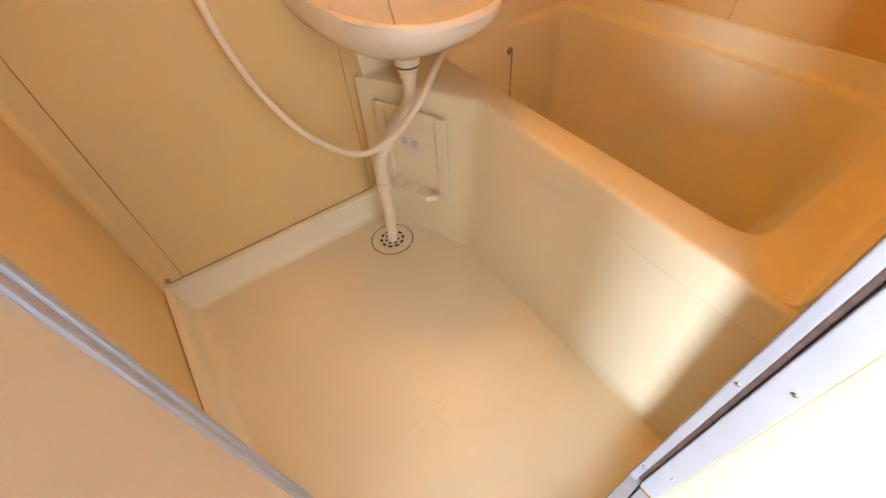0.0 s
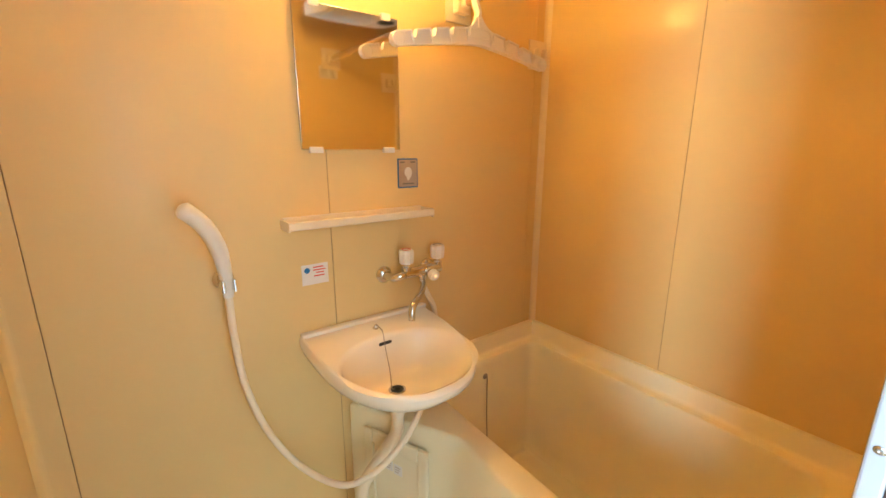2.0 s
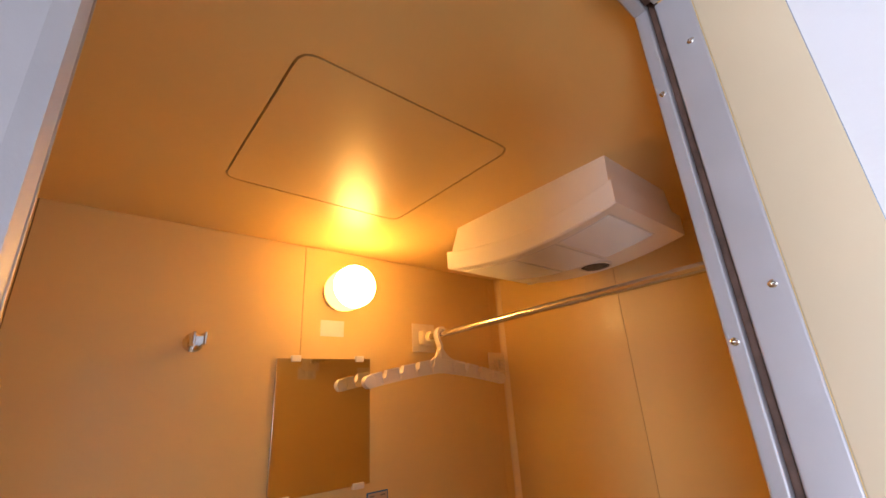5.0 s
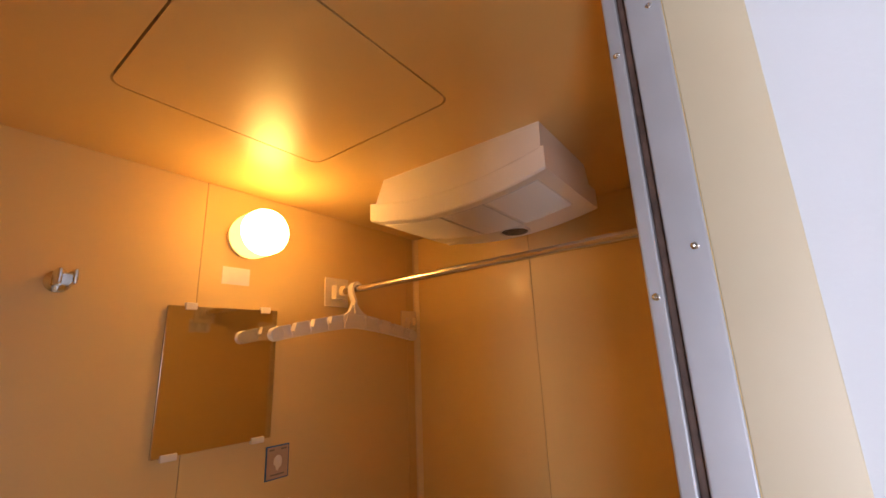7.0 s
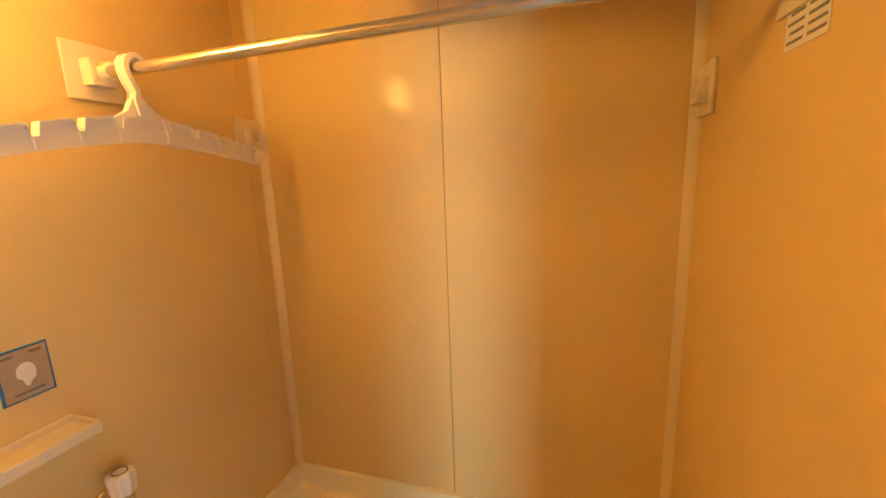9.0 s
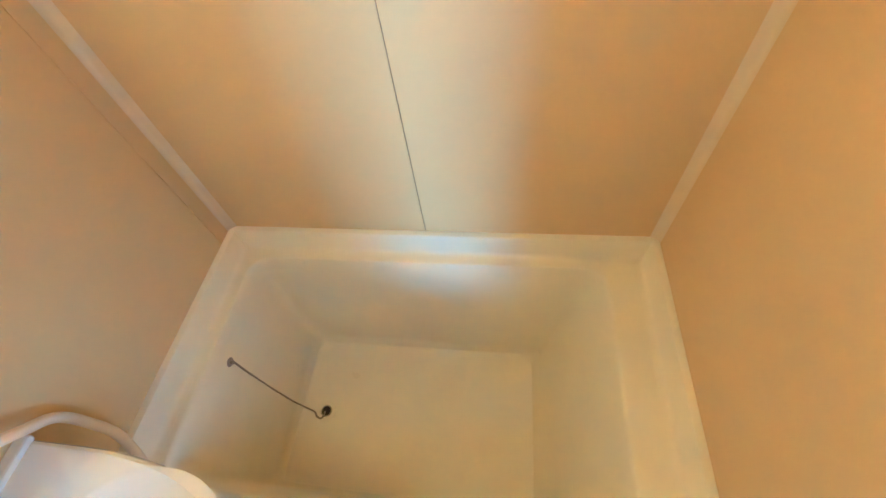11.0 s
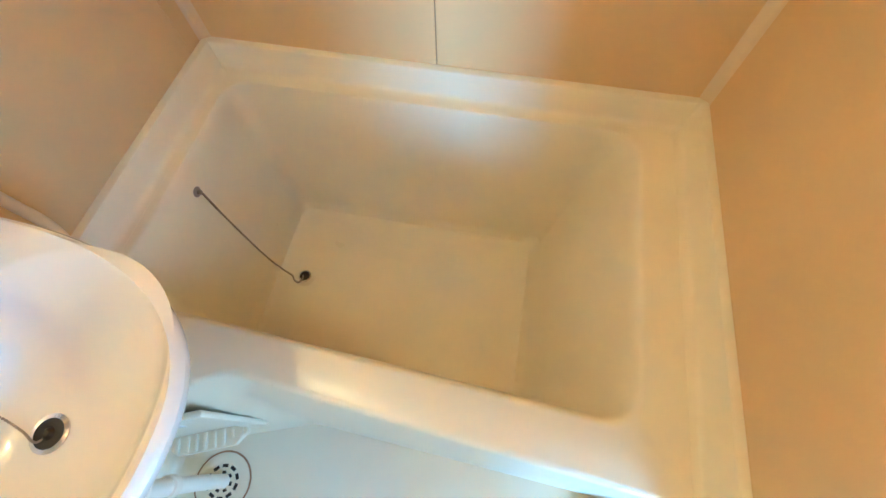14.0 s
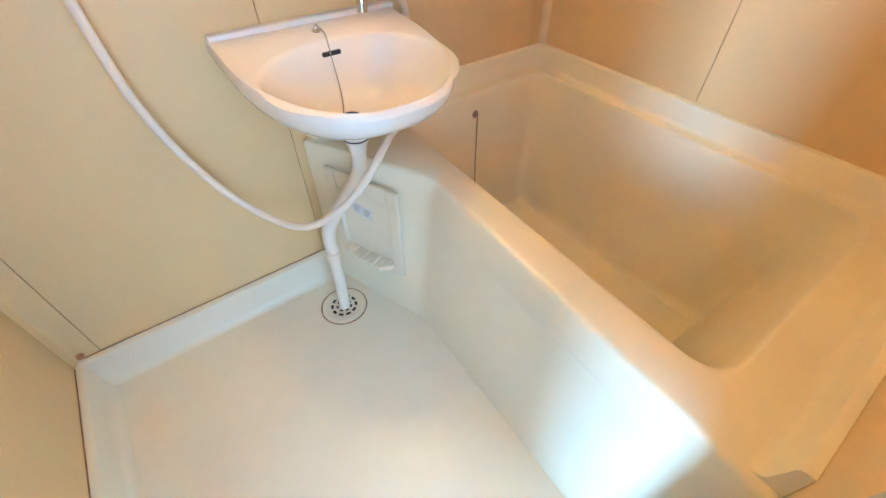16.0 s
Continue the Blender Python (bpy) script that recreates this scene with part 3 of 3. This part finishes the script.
part("chain_eye", lathe(bmesh.new(), [(0.009, 0.0), (0.009, 0.003), (0.005, 0.005), (0.003, 0.011), (0.0, 0.012)], (0.770, 1.032, 0.7475), (0, 0, 1)), CHROME, basin, "small chrome chain eyelet")
cp = smooth_path([(0.770, 1.030, 0.762), (0.772, 1.008, 0.757), (0.773, 0.993, 0.748), (0.772, 0.977, 0.70), (0.765, 0.945, 0.655), (0.752, 0.915, 0.634), (0.742, 0.895, 0.628), (0.752, 0.888, 0.622), (0.760, 0.885, 0.620)], 10)
cb = tube(bmesh.new(), cp, 0.0008, 6)
for i in range(len(cp) - 1):
    bmesh.ops.create_icosphere(cb, subdivisions=1, radius=0.0019, matrix=Matrix.Translation((cp[i] + cp[i + 1]) / 2))
part("chain", cb, CHAIN, basin, "thin steel ball chain")

pipe = thing("drain_pipe", "ivory plastic drain pipe below the washbasin", "pipe")
part("collar", lathe(bmesh.new(), [(0.030, 0.0), (0.030, 0.018), (0.026, 0.020), (0.026, 0.032), (0.021, 0.036), (0.021, 0.05)], (0.765, 0.905, 0.585), (0, 0, -1), 24), PIPE, pipe, "ivory screw collar")
part("seal", lathe(bmesh.new(), [(0.0285, 0.0), (0.0285, 0.004), (0.024, 0.0045)], (0.765, 0.905, 0.566), (0, 0, -1), 24), DARK, pipe, "black rubber seal ring")
part("upper_pipe", tube(bmesh.new(), smooth_path([(0.765, 0.905, 0.54), (0.764, 0.907, 0.49), (0.752, 0.912, 0.455), (0.700, 0.925, 0.385), (0.666, 0.932, 0.335), (0.657, 0.934, 0.295), (0.657, 0.935, 0.235)], 6), 0.0175, 18), PIPE, pipe)
part("joint", lathe(bmesh.new(), [(0.019, 0.0), (0.022, 0.002), (0.022, 0.022), (0.019, 0.026)], (0.657, 0.935, 0.245), (0, 0, -1)), IVORY, pipe, "ivory joint sleeve")
part("lower_pipe", tube(bmesh.new(), [(0.657, 0.935, 0.225), (0.656, 0.936, 0.12), (0.652, 0.939, 0.002)], 0.0165, 18), PIPE, pipe)

# wall tap with two handles
tap = thing("wall_tap", "chrome wall-mounted mixer tap with white plastic knobs", "tap")
TY = 1.035
for x in (0.842, 1.005):
    part("escutcheon", lathe(bmesh.new(), [(0.027, 0.0), (0.027, 0.004), (0.021, 0.012), (0.013, 0.016), (0.012, 0.03)], (x, D - 0.0005, 0.885), (0, -1, 0)), CHROME, tap, "round chrome wall flange")
part("elbow", tube(bmesh.new(), smooth_path([(0.842, 1.08, 0.885), (0.845, 1.05, 0.886), (0.862, TY, 0.892), (0.885, TY, 0.897)], 6), 0.0125, 14), CHROME, tap)
part("elbow", tube(bmesh.new(), smooth_path([(1.005, 1.08, 0.885), (1.004, 1.05, 0.888), (0.998, TY, 0.895), (0.985, TY, 0.897)], 6), 0.0125, 14), CHROME, tap)
part("tap_body", tube(bmesh.new(), [(0.872, TY, 0.897), (0.874, TY, 0.897), (0.93, TY, 0.897), (0.936, TY, 0.897), (0.96, TY, 0.897), (1.008, TY, 0.897), (1.01, TY, 0.897)], [0.010, 0.0165, 0.0165, 0.0185, 0.0185, 0.0165, 0.010], 18), CHROME, tap, "chrome tap body")
for x in (0.884, 1.000):
    part("stem", lathe(bmesh.new(), [(0.015, 0.0), (0.015, 0.012), (0.011, 0.016), (0.011, 0.026)], (x, TY, 0.905), (0, 0, 1)), CHROME, tap)
    n = 64
    rings = []
    for z, r in ((0.928, 0.017), (0.931, 0.0205), (0.945, 0.0215), (0.962, 0.0225), (0.969, 0.021), (0.972, 0.017)):
        rings.append([(x + r * (1 + 0.07 * math.cos(8 * t)) * math.cos(t), TY + r * (1 + 0.07 * math.cos(8 * t)) * math.sin(t), z) for t in (2 * math.pi * k / n for k in range(n))])
    knob = part("knob", loft(bmesh.new(), rings, True, True), WHITE, tap, "white lobed plastic knob")
    part("cap_ring", lathe(bmesh.new(), [(0.0135, 0.0), (0.0135, 0.0012), (0.0112, 0.0012), (0.0112, 0.0), (0.0135, 0.0)], (x, TY, 0.9721), (0, 0, 1), 28, False), GREY if x > 0.95 else RED, knob, "thin coloured ring")
part("diverter_stem", lathe(bmesh.new(), [(0.012, 0.0), (0.012, 0.02), (0.008, 0.021), (0.008, 0.034)], (0.958, TY - 0.008, 0.898), (-0.25, -1, 0)), CHROME, tap)
part("diverter_knob", lathe(bmesh.new(), [(0.013, 0.0), (0.016, 0.004), (0.017, 0.018), (0.014, 0.024), (0.006, 0.026), (0.005, 0.034), (0.0, 0.035)], (0.950, TY - 0.040, 0.897), (-0.15, -1, -0.25)), WHITE, tap, "white plastic diverter knob")
part("spout", tube(bmesh.new(), smooth_path([(0.940, TY, 0.897), (0.938, TY - 0.004, 0.872), (0.928, TY - 0.025, 0.856), (0.895, TY - 0.062, 0.850), (0.850, TY - 0.105, 0.850), (0.826, TY - 0.124, 0.843), (0.818, TY - 0.130, 0.826), (0.817, TY - 0.131, 0.806)], 6), 0.0098, 14), CHROME, tap, "chrome swan spout")

# shower hose, wand and its holder
shower = thing("hand_shower", "white hand shower with cream hose in a chrome holder", "shower")
wand = smooth_path([(0.396, 1.050, 0.925), (0.393, 1.040, 0.985), (0.384, 1.020, 1.045), (0.362, 0.995, 1.100), (0.335, 0.975, 1.135), (0.318, 0.962, 1.150)], 6)
rad = [0.0115 + 0.0065 * min(1, i / 12) for i in range(len(wand))]
rad[-1] = 0.009
rad[-2] = 0.0155
part("wand", tube(bmesh.new(), wand, rad, 18), WHITE, shower, "white curved plastic shower wand")
hose = [(0.396, 1.052, 0.93), (0.397, 1.050, 0.82), (0.409, 1.046, 0.677), (0.454, 1.042, 0.52), (0.521, 1.000, 0.409), (0.594, 0.908, 0.384), (0.671, 0.861, 0.424), (0.745, 0.836, 0.500), (0.815, 0.862, 0.552), (0.925, 0.950, 0.570), (1.008, 1.04, 0.62), (1.024, 1.078, 0.68), (1.018, 1.078, 0.74), (0.988, 1.065, 0.79), (0.955, 1.05, 0.845), (0.950, TY + 0.002, 0.89)]
part("hose", tube(bmesh.new(), smooth_path(hose, 8), 0.0088, 14), HOSE, shower, "cream flexible hose hanging in a loop")


def holder(x, z, empty):
    h = thing("shower_holder", "chrome shower holder on the wall, " + ("empty" if empty else "carrying the hand shower"), "shower holder", "shower holders")
    part("wall_plate", lathe(bmesh.new(), [(0.024, 0.0), (0.024, 0.003), (0.018, 0.007), (0.011, 0.009), (0.011, 0.024)], (x, D - 0.0005, z), (0, -1, 0)), CHROME, h)
    for s in (-1, 1):
        part("jaw", boxes((x + s * 0.012 - 0.004, x + s * 0.012 + 0.004, 1.022, 1.078, z - 0.015, z + 0.017), bevel=0.003), CHROME, h)
    part("screw", lathe(bmesh.new(), [(0.006, 0.0), (0.006, 0.003), (0.003, 0.004), (0.0, 0.004)], (x + 0.016, 1.062, z), (1, 0, 0), 12), STEEL, h)
    part("jaw_back", boxes((x - 0.0145, x + 0.0145, 1.072, 1.082, z - 0.013, z + 0.015), bevel=0.003), CHROME, h)
    return h


holder(0.396, 0.955, False)
holder(0.404, 1.655, True)

# shelf, mirror, plates and stickers
shelf = thing("wall_shelf", "narrow cream plastic shelf with a raised edge", "shelf")
bm = bmesh.new()
box(bm, 0.545, 0.986, 1.036, 1.1025, 1.066, 1.078, bevel=0.004)
box(bm, 0.543, 0.988, 1.030, 1.040, 1.066, 1.088, bevel=0.004)
part("tray", bm, IVORY, shelf)
for x in (0.543, 0.982):
    part("end_cap", boxes((x, x + 0.006, 1.034, 1.1023, 1.062, 1.088), bevel=0.002), IVORY, shelf)
part("back_edge", boxes((0.549, 0.982, 1.096, 1.1024, 1.060, 1.092), bevel=0.002), IVORY, shelf)

mirror = thing("wall_mirror", "frameless rectangular mirror held by small clips", "mirror")
part("glass", boxes((0.612, 0.906, 1.0935, 1.0975, 1.265, 1.618), bevel=0.0006), MIRROR, mirror, "clear mirror glass")
part("backing", boxes((0.613, 0.905, 1.0978, 1.1025, 1.266, 1.617)), SEAM, mirror, "dark backing board")
for x in (0.665, 0.868):
    part("clip", boxes((x - 0.014, x + 0.014, 1.089, 1.1024, 1.609, 1.627), bevel=0.002), WHITE, mirror, "small white clip")
for x in (0.650, 0.868):
    part("clip", boxes((x - 0.018, x + 0.018, 1.089, 1.1024, 1.256, 1.272), bevel=0.002), WHITE, mirror, "small white clip")

warn = thing("warning_plate", "small silver plate with blue edge and lamp sign", "sign")
part("plate", boxes((0.900, 0.972, 1.0995, 1.1026, 1.150, 1.239), bevel=0.001), BLUE, warn)
part("face", boxes((0.9035, 0.9685, 1.0985, 1.0994, 1.1535, 1.2355)), SILVER, warn, "silver film face")
part("bulb_sign", loft(bmesh.new(), [[(0.936 + r * math.sin(t) * (0.55 if math.cos(t) < -0.5 else 1), y, 1.197 + 0.016 * math.cos(t) * (1.55 if math.cos(t) < 0 else 1)) for t in (2 * math.pi * k / 24 for k in range(24))] for r, y in ((0.013, 1.0984), (0.013, 1.0975))], True, True), PAPER, warn, "white bulb shape")
for z, a, b in ((1.228, 0.909, 0.924), (1.228, 0.945, 0.962), (1.163, 0.915, 0.957)):
    part("print", boxes((a, b, 1.0978, 1.0984, z - 0.002, z + 0.002)), GREY, warn, "small unreadable print")

stick = thing("hot_water_sticker", "white sticker with blue mark and red print", "sticker")
part("sheet", boxes((0.588, 0.663, 1.1015, 1.1027, 0.897, 0.955)), PAPER, stick)
part("blue_mark", lathe(bmesh.new(), [(0.008, 0.0), (0.008, 0.0006)], (0.603, 1.1014, 0.939), (0, -1, 0), 16), BLUE, stick, "blue round mark")
for z, a, b in ((0.946, 0.620, 0.650), (0.938, 0.620, 0.655), (0.930, 0.628, 0.650), (0.921, 0.622, 0.652)):
    part("print", boxes((a, b, 1.1008, 1.1014, z - 0.0018, z + 0.0018)), RED, stick, "small unreadable red print")
stick = thing("lamp_sticker", "small pale sticker below the wall lamp", "sticker")
part("sheet", boxes((0.738, 0.816, 1.1015, 1.1027, 1.686, 1.735)), PAPER, stick)

# lamp
lamp = thing("wall_lamp", "lit opal wall lamp with a rounded glass globe", "lamp")
part("base", lathe(bmesh.new(), [(0.056, 0.0), (0.056, 0.012), (0.050, 0.018), (0.046, 0.022)], (0.797, D - 0.0005, 1.824), (0, -1, 0), 32), WHITE, lamp, "white lamp base")
part("globe_dimmed_rear", lathe(bmesh.new(), [(0.056, 0.0), (0.063, 0.006), (0.065, 0.02), (0.065, 0.074)], (0.797, D - 0.021, 1.824), (0, -1, 0), 32), GLOBE_REAR, lamp, "rear of the opal glass globe, its glow turned down")
prof = [(0.065, 0.0), (0.065, 0.014)] + [(0.065 * math.cos(a), 0.014 + 0.046 * math.sin(a)) for a in (math.pi / 2 * k / 8 for k in range(1, 9))]
part("globe", lathe(bmesh.new(), prof, (0.797, D - 0.0951, 1.824), (0, -1, 0), 32), GLOBE, lamp, "glowing opal glass globe")

# dryer and fan unit on the ceiling
unit = thing("bathroom_dryer", "off-white ceiling dryer and fan unit with grilles", "dryer")
X0, X1, Y0, Y1 = 0.960, 1.302, 0.232, 0.748
base_rings = [[(X0 + e, Y0 + f, z), (X1 - 0.012, Y0 + f, z), (X1 - 0.012, Y1 - f, z), (X0 + e, Y1 - f, z)] for e, f, z in ((0.010, 0.010, 1.838), (0.010, 0.010, 1.885), (0.034, 0.018, H - 0.0005))]
part("base_box", loft(bmesh.new(), base_rings, True, True), UNITW, unit, "greyish upper housing")


def sag(y):
    t = (y - Y0) / (Y1 - Y0) * 2 - 1
    return 1.804 + 0.032 * t * t


rows = [Y0 + (Y1 - Y0) * k / 24 for k in range(25)]
bm = bmesh.new()
loft(bm, [[(X0, y, sag(y) + 0.004), (X0, y, sag(y) + 0.050), (X0 + 0.003, y, sag(y) + 0.053), (X1 - 0.003, y, sag(y) + 0.053), (X1, y, sag(y) + 0.050), (X1, y, sag(y) + 0.004), (X1 - 0.004, y, sag(y)), (X0 + 0.004, y, sag(y))] for y in rows], True, True)
part("cover", bm, UNITW, unit, "curved off-white cover")
for a, b in ((0.262, 0.395), (0.402, 0.520), (0.527, 0.725)):
    g = part("grille", loft(bmesh.new(), [[(X0 + 0.028, a + (b - a) * k / 6, sag(a + (b - a) * k / 6) + dz) for dz in (-0.0008, 0.003)] + [(X1 - 0.105, a + (b - a) * k / 6, sag(a + (b - a) * k / 6) + dz) for dz in (0.003, -0.0008)] for k in range(7)], True, True), GRILLE, unit, "fine slatted grille")
    bars = [[(dx, y, sag(y) + dz) for dx, dz in ((-0.0014, 0.001), (-0.0014, -0.0034), (0.0014, -0.0034), (0.0014, 0.001))] for y in (a + 0.003 + (b - a - 0.006) * k / 6 for k in range(7))]
    sl = mesh("slat", loft(bmesh.new(), bars, True, True), UNITW)
    x = X0 + 0.033
    while x < X1 - 0.108:
        o = new("slat", sl)
        o.parent = g
        o.matrix_basis = pose(x, 0, 0)
        x += 0.0068
r_v = part("round_vent", lathe(bmesh.new(), [(0.044, 0.0), (0.044, 0.003), (0.040, 0.0045), (0.038, 0.002), (0.0, 0.002)], (1.238, 0.450, sag(0.45) + 0.001), (0, 0, -1), 32), GRILLE, unit, "round vent")
for k in range(8):
    y = 0.450 - 0.030 + k * 0.0085
    h = math.sqrt(max(0.0, 0.036 ** 2 - (y - 0.450) ** 2))
    part("vent_slot", boxes((1.238 - h, 1.238 + h, y - 0.0022, y + 0.0022, sag(0.45) - 0.0025, sag(0.45) - 0.0005)), DARK, r_v, "dark vent slot")
part("catch", boxes((X1 - 0.035, X1 - 0.018, 0.665, 0.712, sag(0.69) - 0.004, sag(0.69) + 0.002), bevel=0.002), UNITW, unit, "small catch")

# drying rail, brackets and hanger
def bracket(x, y, z, into, empty):
    b = thing("rail_bracket", "square ivory plastic rail bracket on the wall" + (", unused" if empty else ", carrying the rail"), "bracket", "rail brackets")
    ys = sorted((y, y + into * 0.006))
    part("plate", boxes((x - 0.05, x + 0.05, ys[0], ys[1], z - 0.05, z + 0.05), bevel=0.0025), IVORY, b)
    ys = sorted((y + into * 0.005, y + into * (0.026 if empty else 0.032)))
    part("socket", boxes((x - 0.024, x - 0.012, ys[0], ys[1], z - 0.02, z + 0.022), (x + 0.012, x + 0.024, ys[0], ys[1], z - 0.02, z + 0.022), (x - 0.024, x + 0.024, ys[0] + 0.0003, ys[1] - 0.0003, z - 0.026, z - 0.0115), bevel=0.003), IVORY, b, "open ivory socket")
    return b


RX, RZ = 1.140, 1.702
bracket(1.130, D - 0.0005, 1.695, -1, False)
bracket(1.508, D - 0.0005, 1.600, -1, True)
bracket(1.165, 0.0005, 1.717, 1, False)
bracket(1.505, 0.0005, 1.632, 1, True)
rail = thing("drying_rail", "telescopic steel drying rail across the bathtub", "rail")
ra, rb = Vector((1.130, 1.094, 1.692)), Vector((1.162, 0.010, 1.717))
part("inner_tube", tube(bmesh.new(), [ra, ra.lerp(rb, 0.8)], 0.0108, 18), STEEL, rail)
part("outer_tube", tube(bmesh.new(), [ra.lerp(rb, 0.795), ra.lerp(rb, 0.80), rb], [0.011, 0.0124, 0.0124], 18), STEEL, rail)
for e, d in ((ra, 1), (rb, -1)):
    p0 = e + (rb - ra).normalized() * d * 0.012
    part("end_cap", tube(bmesh.new(), [p0, p0 + (rb - ra).normalized() * d * 0.028], 0.013, 16), IVORY, rail, "ivory end cap")

hanger = thing("clothes_hanger", "white plastic clothes hanger with notches, hung on the rail", "hanger")
HM = Matrix.Translation((1.133, 1.005, 1.698)) @ Matrix.Rotation(radians(0), 4, "Z")


def hanger_z(u):
    """Lower and upper edge of the arm at u, -1 to 1."""
    w = abs(u)
    zc = -0.108 - 0.046 * w ** 1.3
    hh = 0.024 * (1 - 0.2 * w)
    return zc - hh, zc + hh


NOTCHES = (0.16, 0.38, 0.60, 0.82)


def notch_depth(u):
    q = min(abs(abs(u) - n) for n in NOTCHES) * 0.285
    return 0.021 * max(0.0, min(1.0, (0.0085 - q) / 0.004))


cols = [k / 180 for k in range(-180, 181)]


def strip(low, high, wide):
    """A band along the arm between two edges, wide metres thick each way."""
    return loft(bmesh.new(), [[(0.285 * u, -wide, low(u)), (0.285 * u, wide, low(u)), (0.285 * u, wide, high(u)), (0.285 * u, -wide, high(u))] for u in cols], True, True)


def arm_top(u):
    return hanger_z(u)[1] - notch_depth(u)


arm_parts = [part("web", strip(lambda u: hanger_z(u)[0] + 0.003, lambda u: arm_top(u) - 0.002, 0.0030), WHITE, hanger, "thin white web of the arm"),
             part("lower_flange", strip(lambda u: hanger_z(u)[0], lambda u: hanger_z(u)[0] + 0.0045, 0.0105), WHITE, hanger),
             part("upper_flange", strip(lambda u: arm_top(u) - 0.0045, arm_top, 0.0095), WHITE, hanger, "notched upper flange")]
for s in (-1, 1):
    lo, hi = hanger_z(1.0)
    arm_parts.append(part("arm_end", lathe(bmesh.new(), [(0.0, -0.0105), ((hi - lo) / 2 - 0.002, -0.0105), ((hi - lo) / 2, -0.0085), ((hi - lo) / 2, 0.0085), ((hi - lo) / 2 - 0.002, 0.0105), (0.0, 0.0105)], (s * 0.283, 0, (lo + hi) / 2), (0, 1, 0), 24), WHITE, hanger, "rounded arm tip"))
    for n in NOTCHES:
        lo, hi = hanger_z(n)
        arm_parts.append(part("rib", boxes((s * 0.285 * n - 0.0012, s * 0.285 * n + 0.0012, -0.007, 0.007, lo + 0.003, hi - 0.024)), WHITE, hanger))
hk = smooth_path([(-0.004, 0, -0.085), (-0.008, 0, -0.060), (-0.005, 0, -0.044), (-0.013, 0, -0.026), (-0.0185, 0, -0.008), (-0.0155, 0, 0.008), (0.0, 0, 0.0185), (0.0155, 0, 0.008), (0.0175, 0, -0.006)], 6)


def ribbon(wide, thick, shift):
    rings = []
    for i, p in enumerate(hk):
        d = (hk[min(i + 1, len(hk) - 1)] - hk[max(i - 1, 0)]).normalized()
        n = Vector((d.z, 0, -d.x))
        rings.append([p + n * a + Vector((0, shift + b, 0)) for a, b in ((-thick, -wide), (thick, -wide), (thick, wide), (-thick, wide))])
    return loft(bmesh.new(), rings, True, True)


arm_parts.append(part("hook", ribbon(0.0105, 0.0028, 0.0), WHITE, hanger, "broad curved plastic hook"))
for shift in (-0.0092, 0.0092):
    arm_parts.append(part("hook_rib", ribbon(0.002, 0.0046, shift), WHITE, hanger))
shape = [(-0.016, -0.058), (0.004, -0.052), (0.014, -0.066), (0.030, -0.080), (0.060, -0.094), (0.060, -0.112), (-0.055, -0.112), (-0.050, -0.092), (-0.026, -0.078)]
arm_parts.append(part("neck", loft(bmesh.new(), [[(x, y, z) for x, z in shape] for y in (-0.006, 0.006)], True, True), WHITE, hanger, "flared neck below the hook"))
for o in arm_parts:
    o.matrix_basis = HM

# stickers on the door wall
label = thing("instruction_label", "silver instruction label with dark printed lines", "label")
part("sheet", boxes((0.790, 0.892, 0.0003, 0.0015, 1.459, 1.528)), SILVER, label)
for k, (a, b) in enumerate(((0.845, 0.812), (0.878, 0.82), (0.878, 0.80), (0.878, 0.83), (0.878, 0.79), (0.878, 0.81), (0.83, 0.788))):
    z = 1.519 - k * 0.0088
    part("print", boxes((b + 0.008, a + 0.008, 0.0015, 0.0020, z - (0.0022 if k == 0 else 0.0014), z + (0.0022 if k == 0 else 0.0014))), GREY, label, "unreadable printed line")
label = thing("rail_sticker", "small white sticker with dark print below the rail bracket", "sticker")
part("sheet", boxes((1.10, 1.196, 0.0003, 0.0014, 1.624, 1.683)), PAPER, label)
for k in range(5):
    for a, b in ((1.104, 1.142), (1.152, 1.19 - 0.006 * (k % 2))):
        part("print", boxes((a, b, 0.0014, 0.0019, 1.631 + k * 0.0105, 1.6345 + k * 0.0105)), GREY, label, "unreadable printed line")
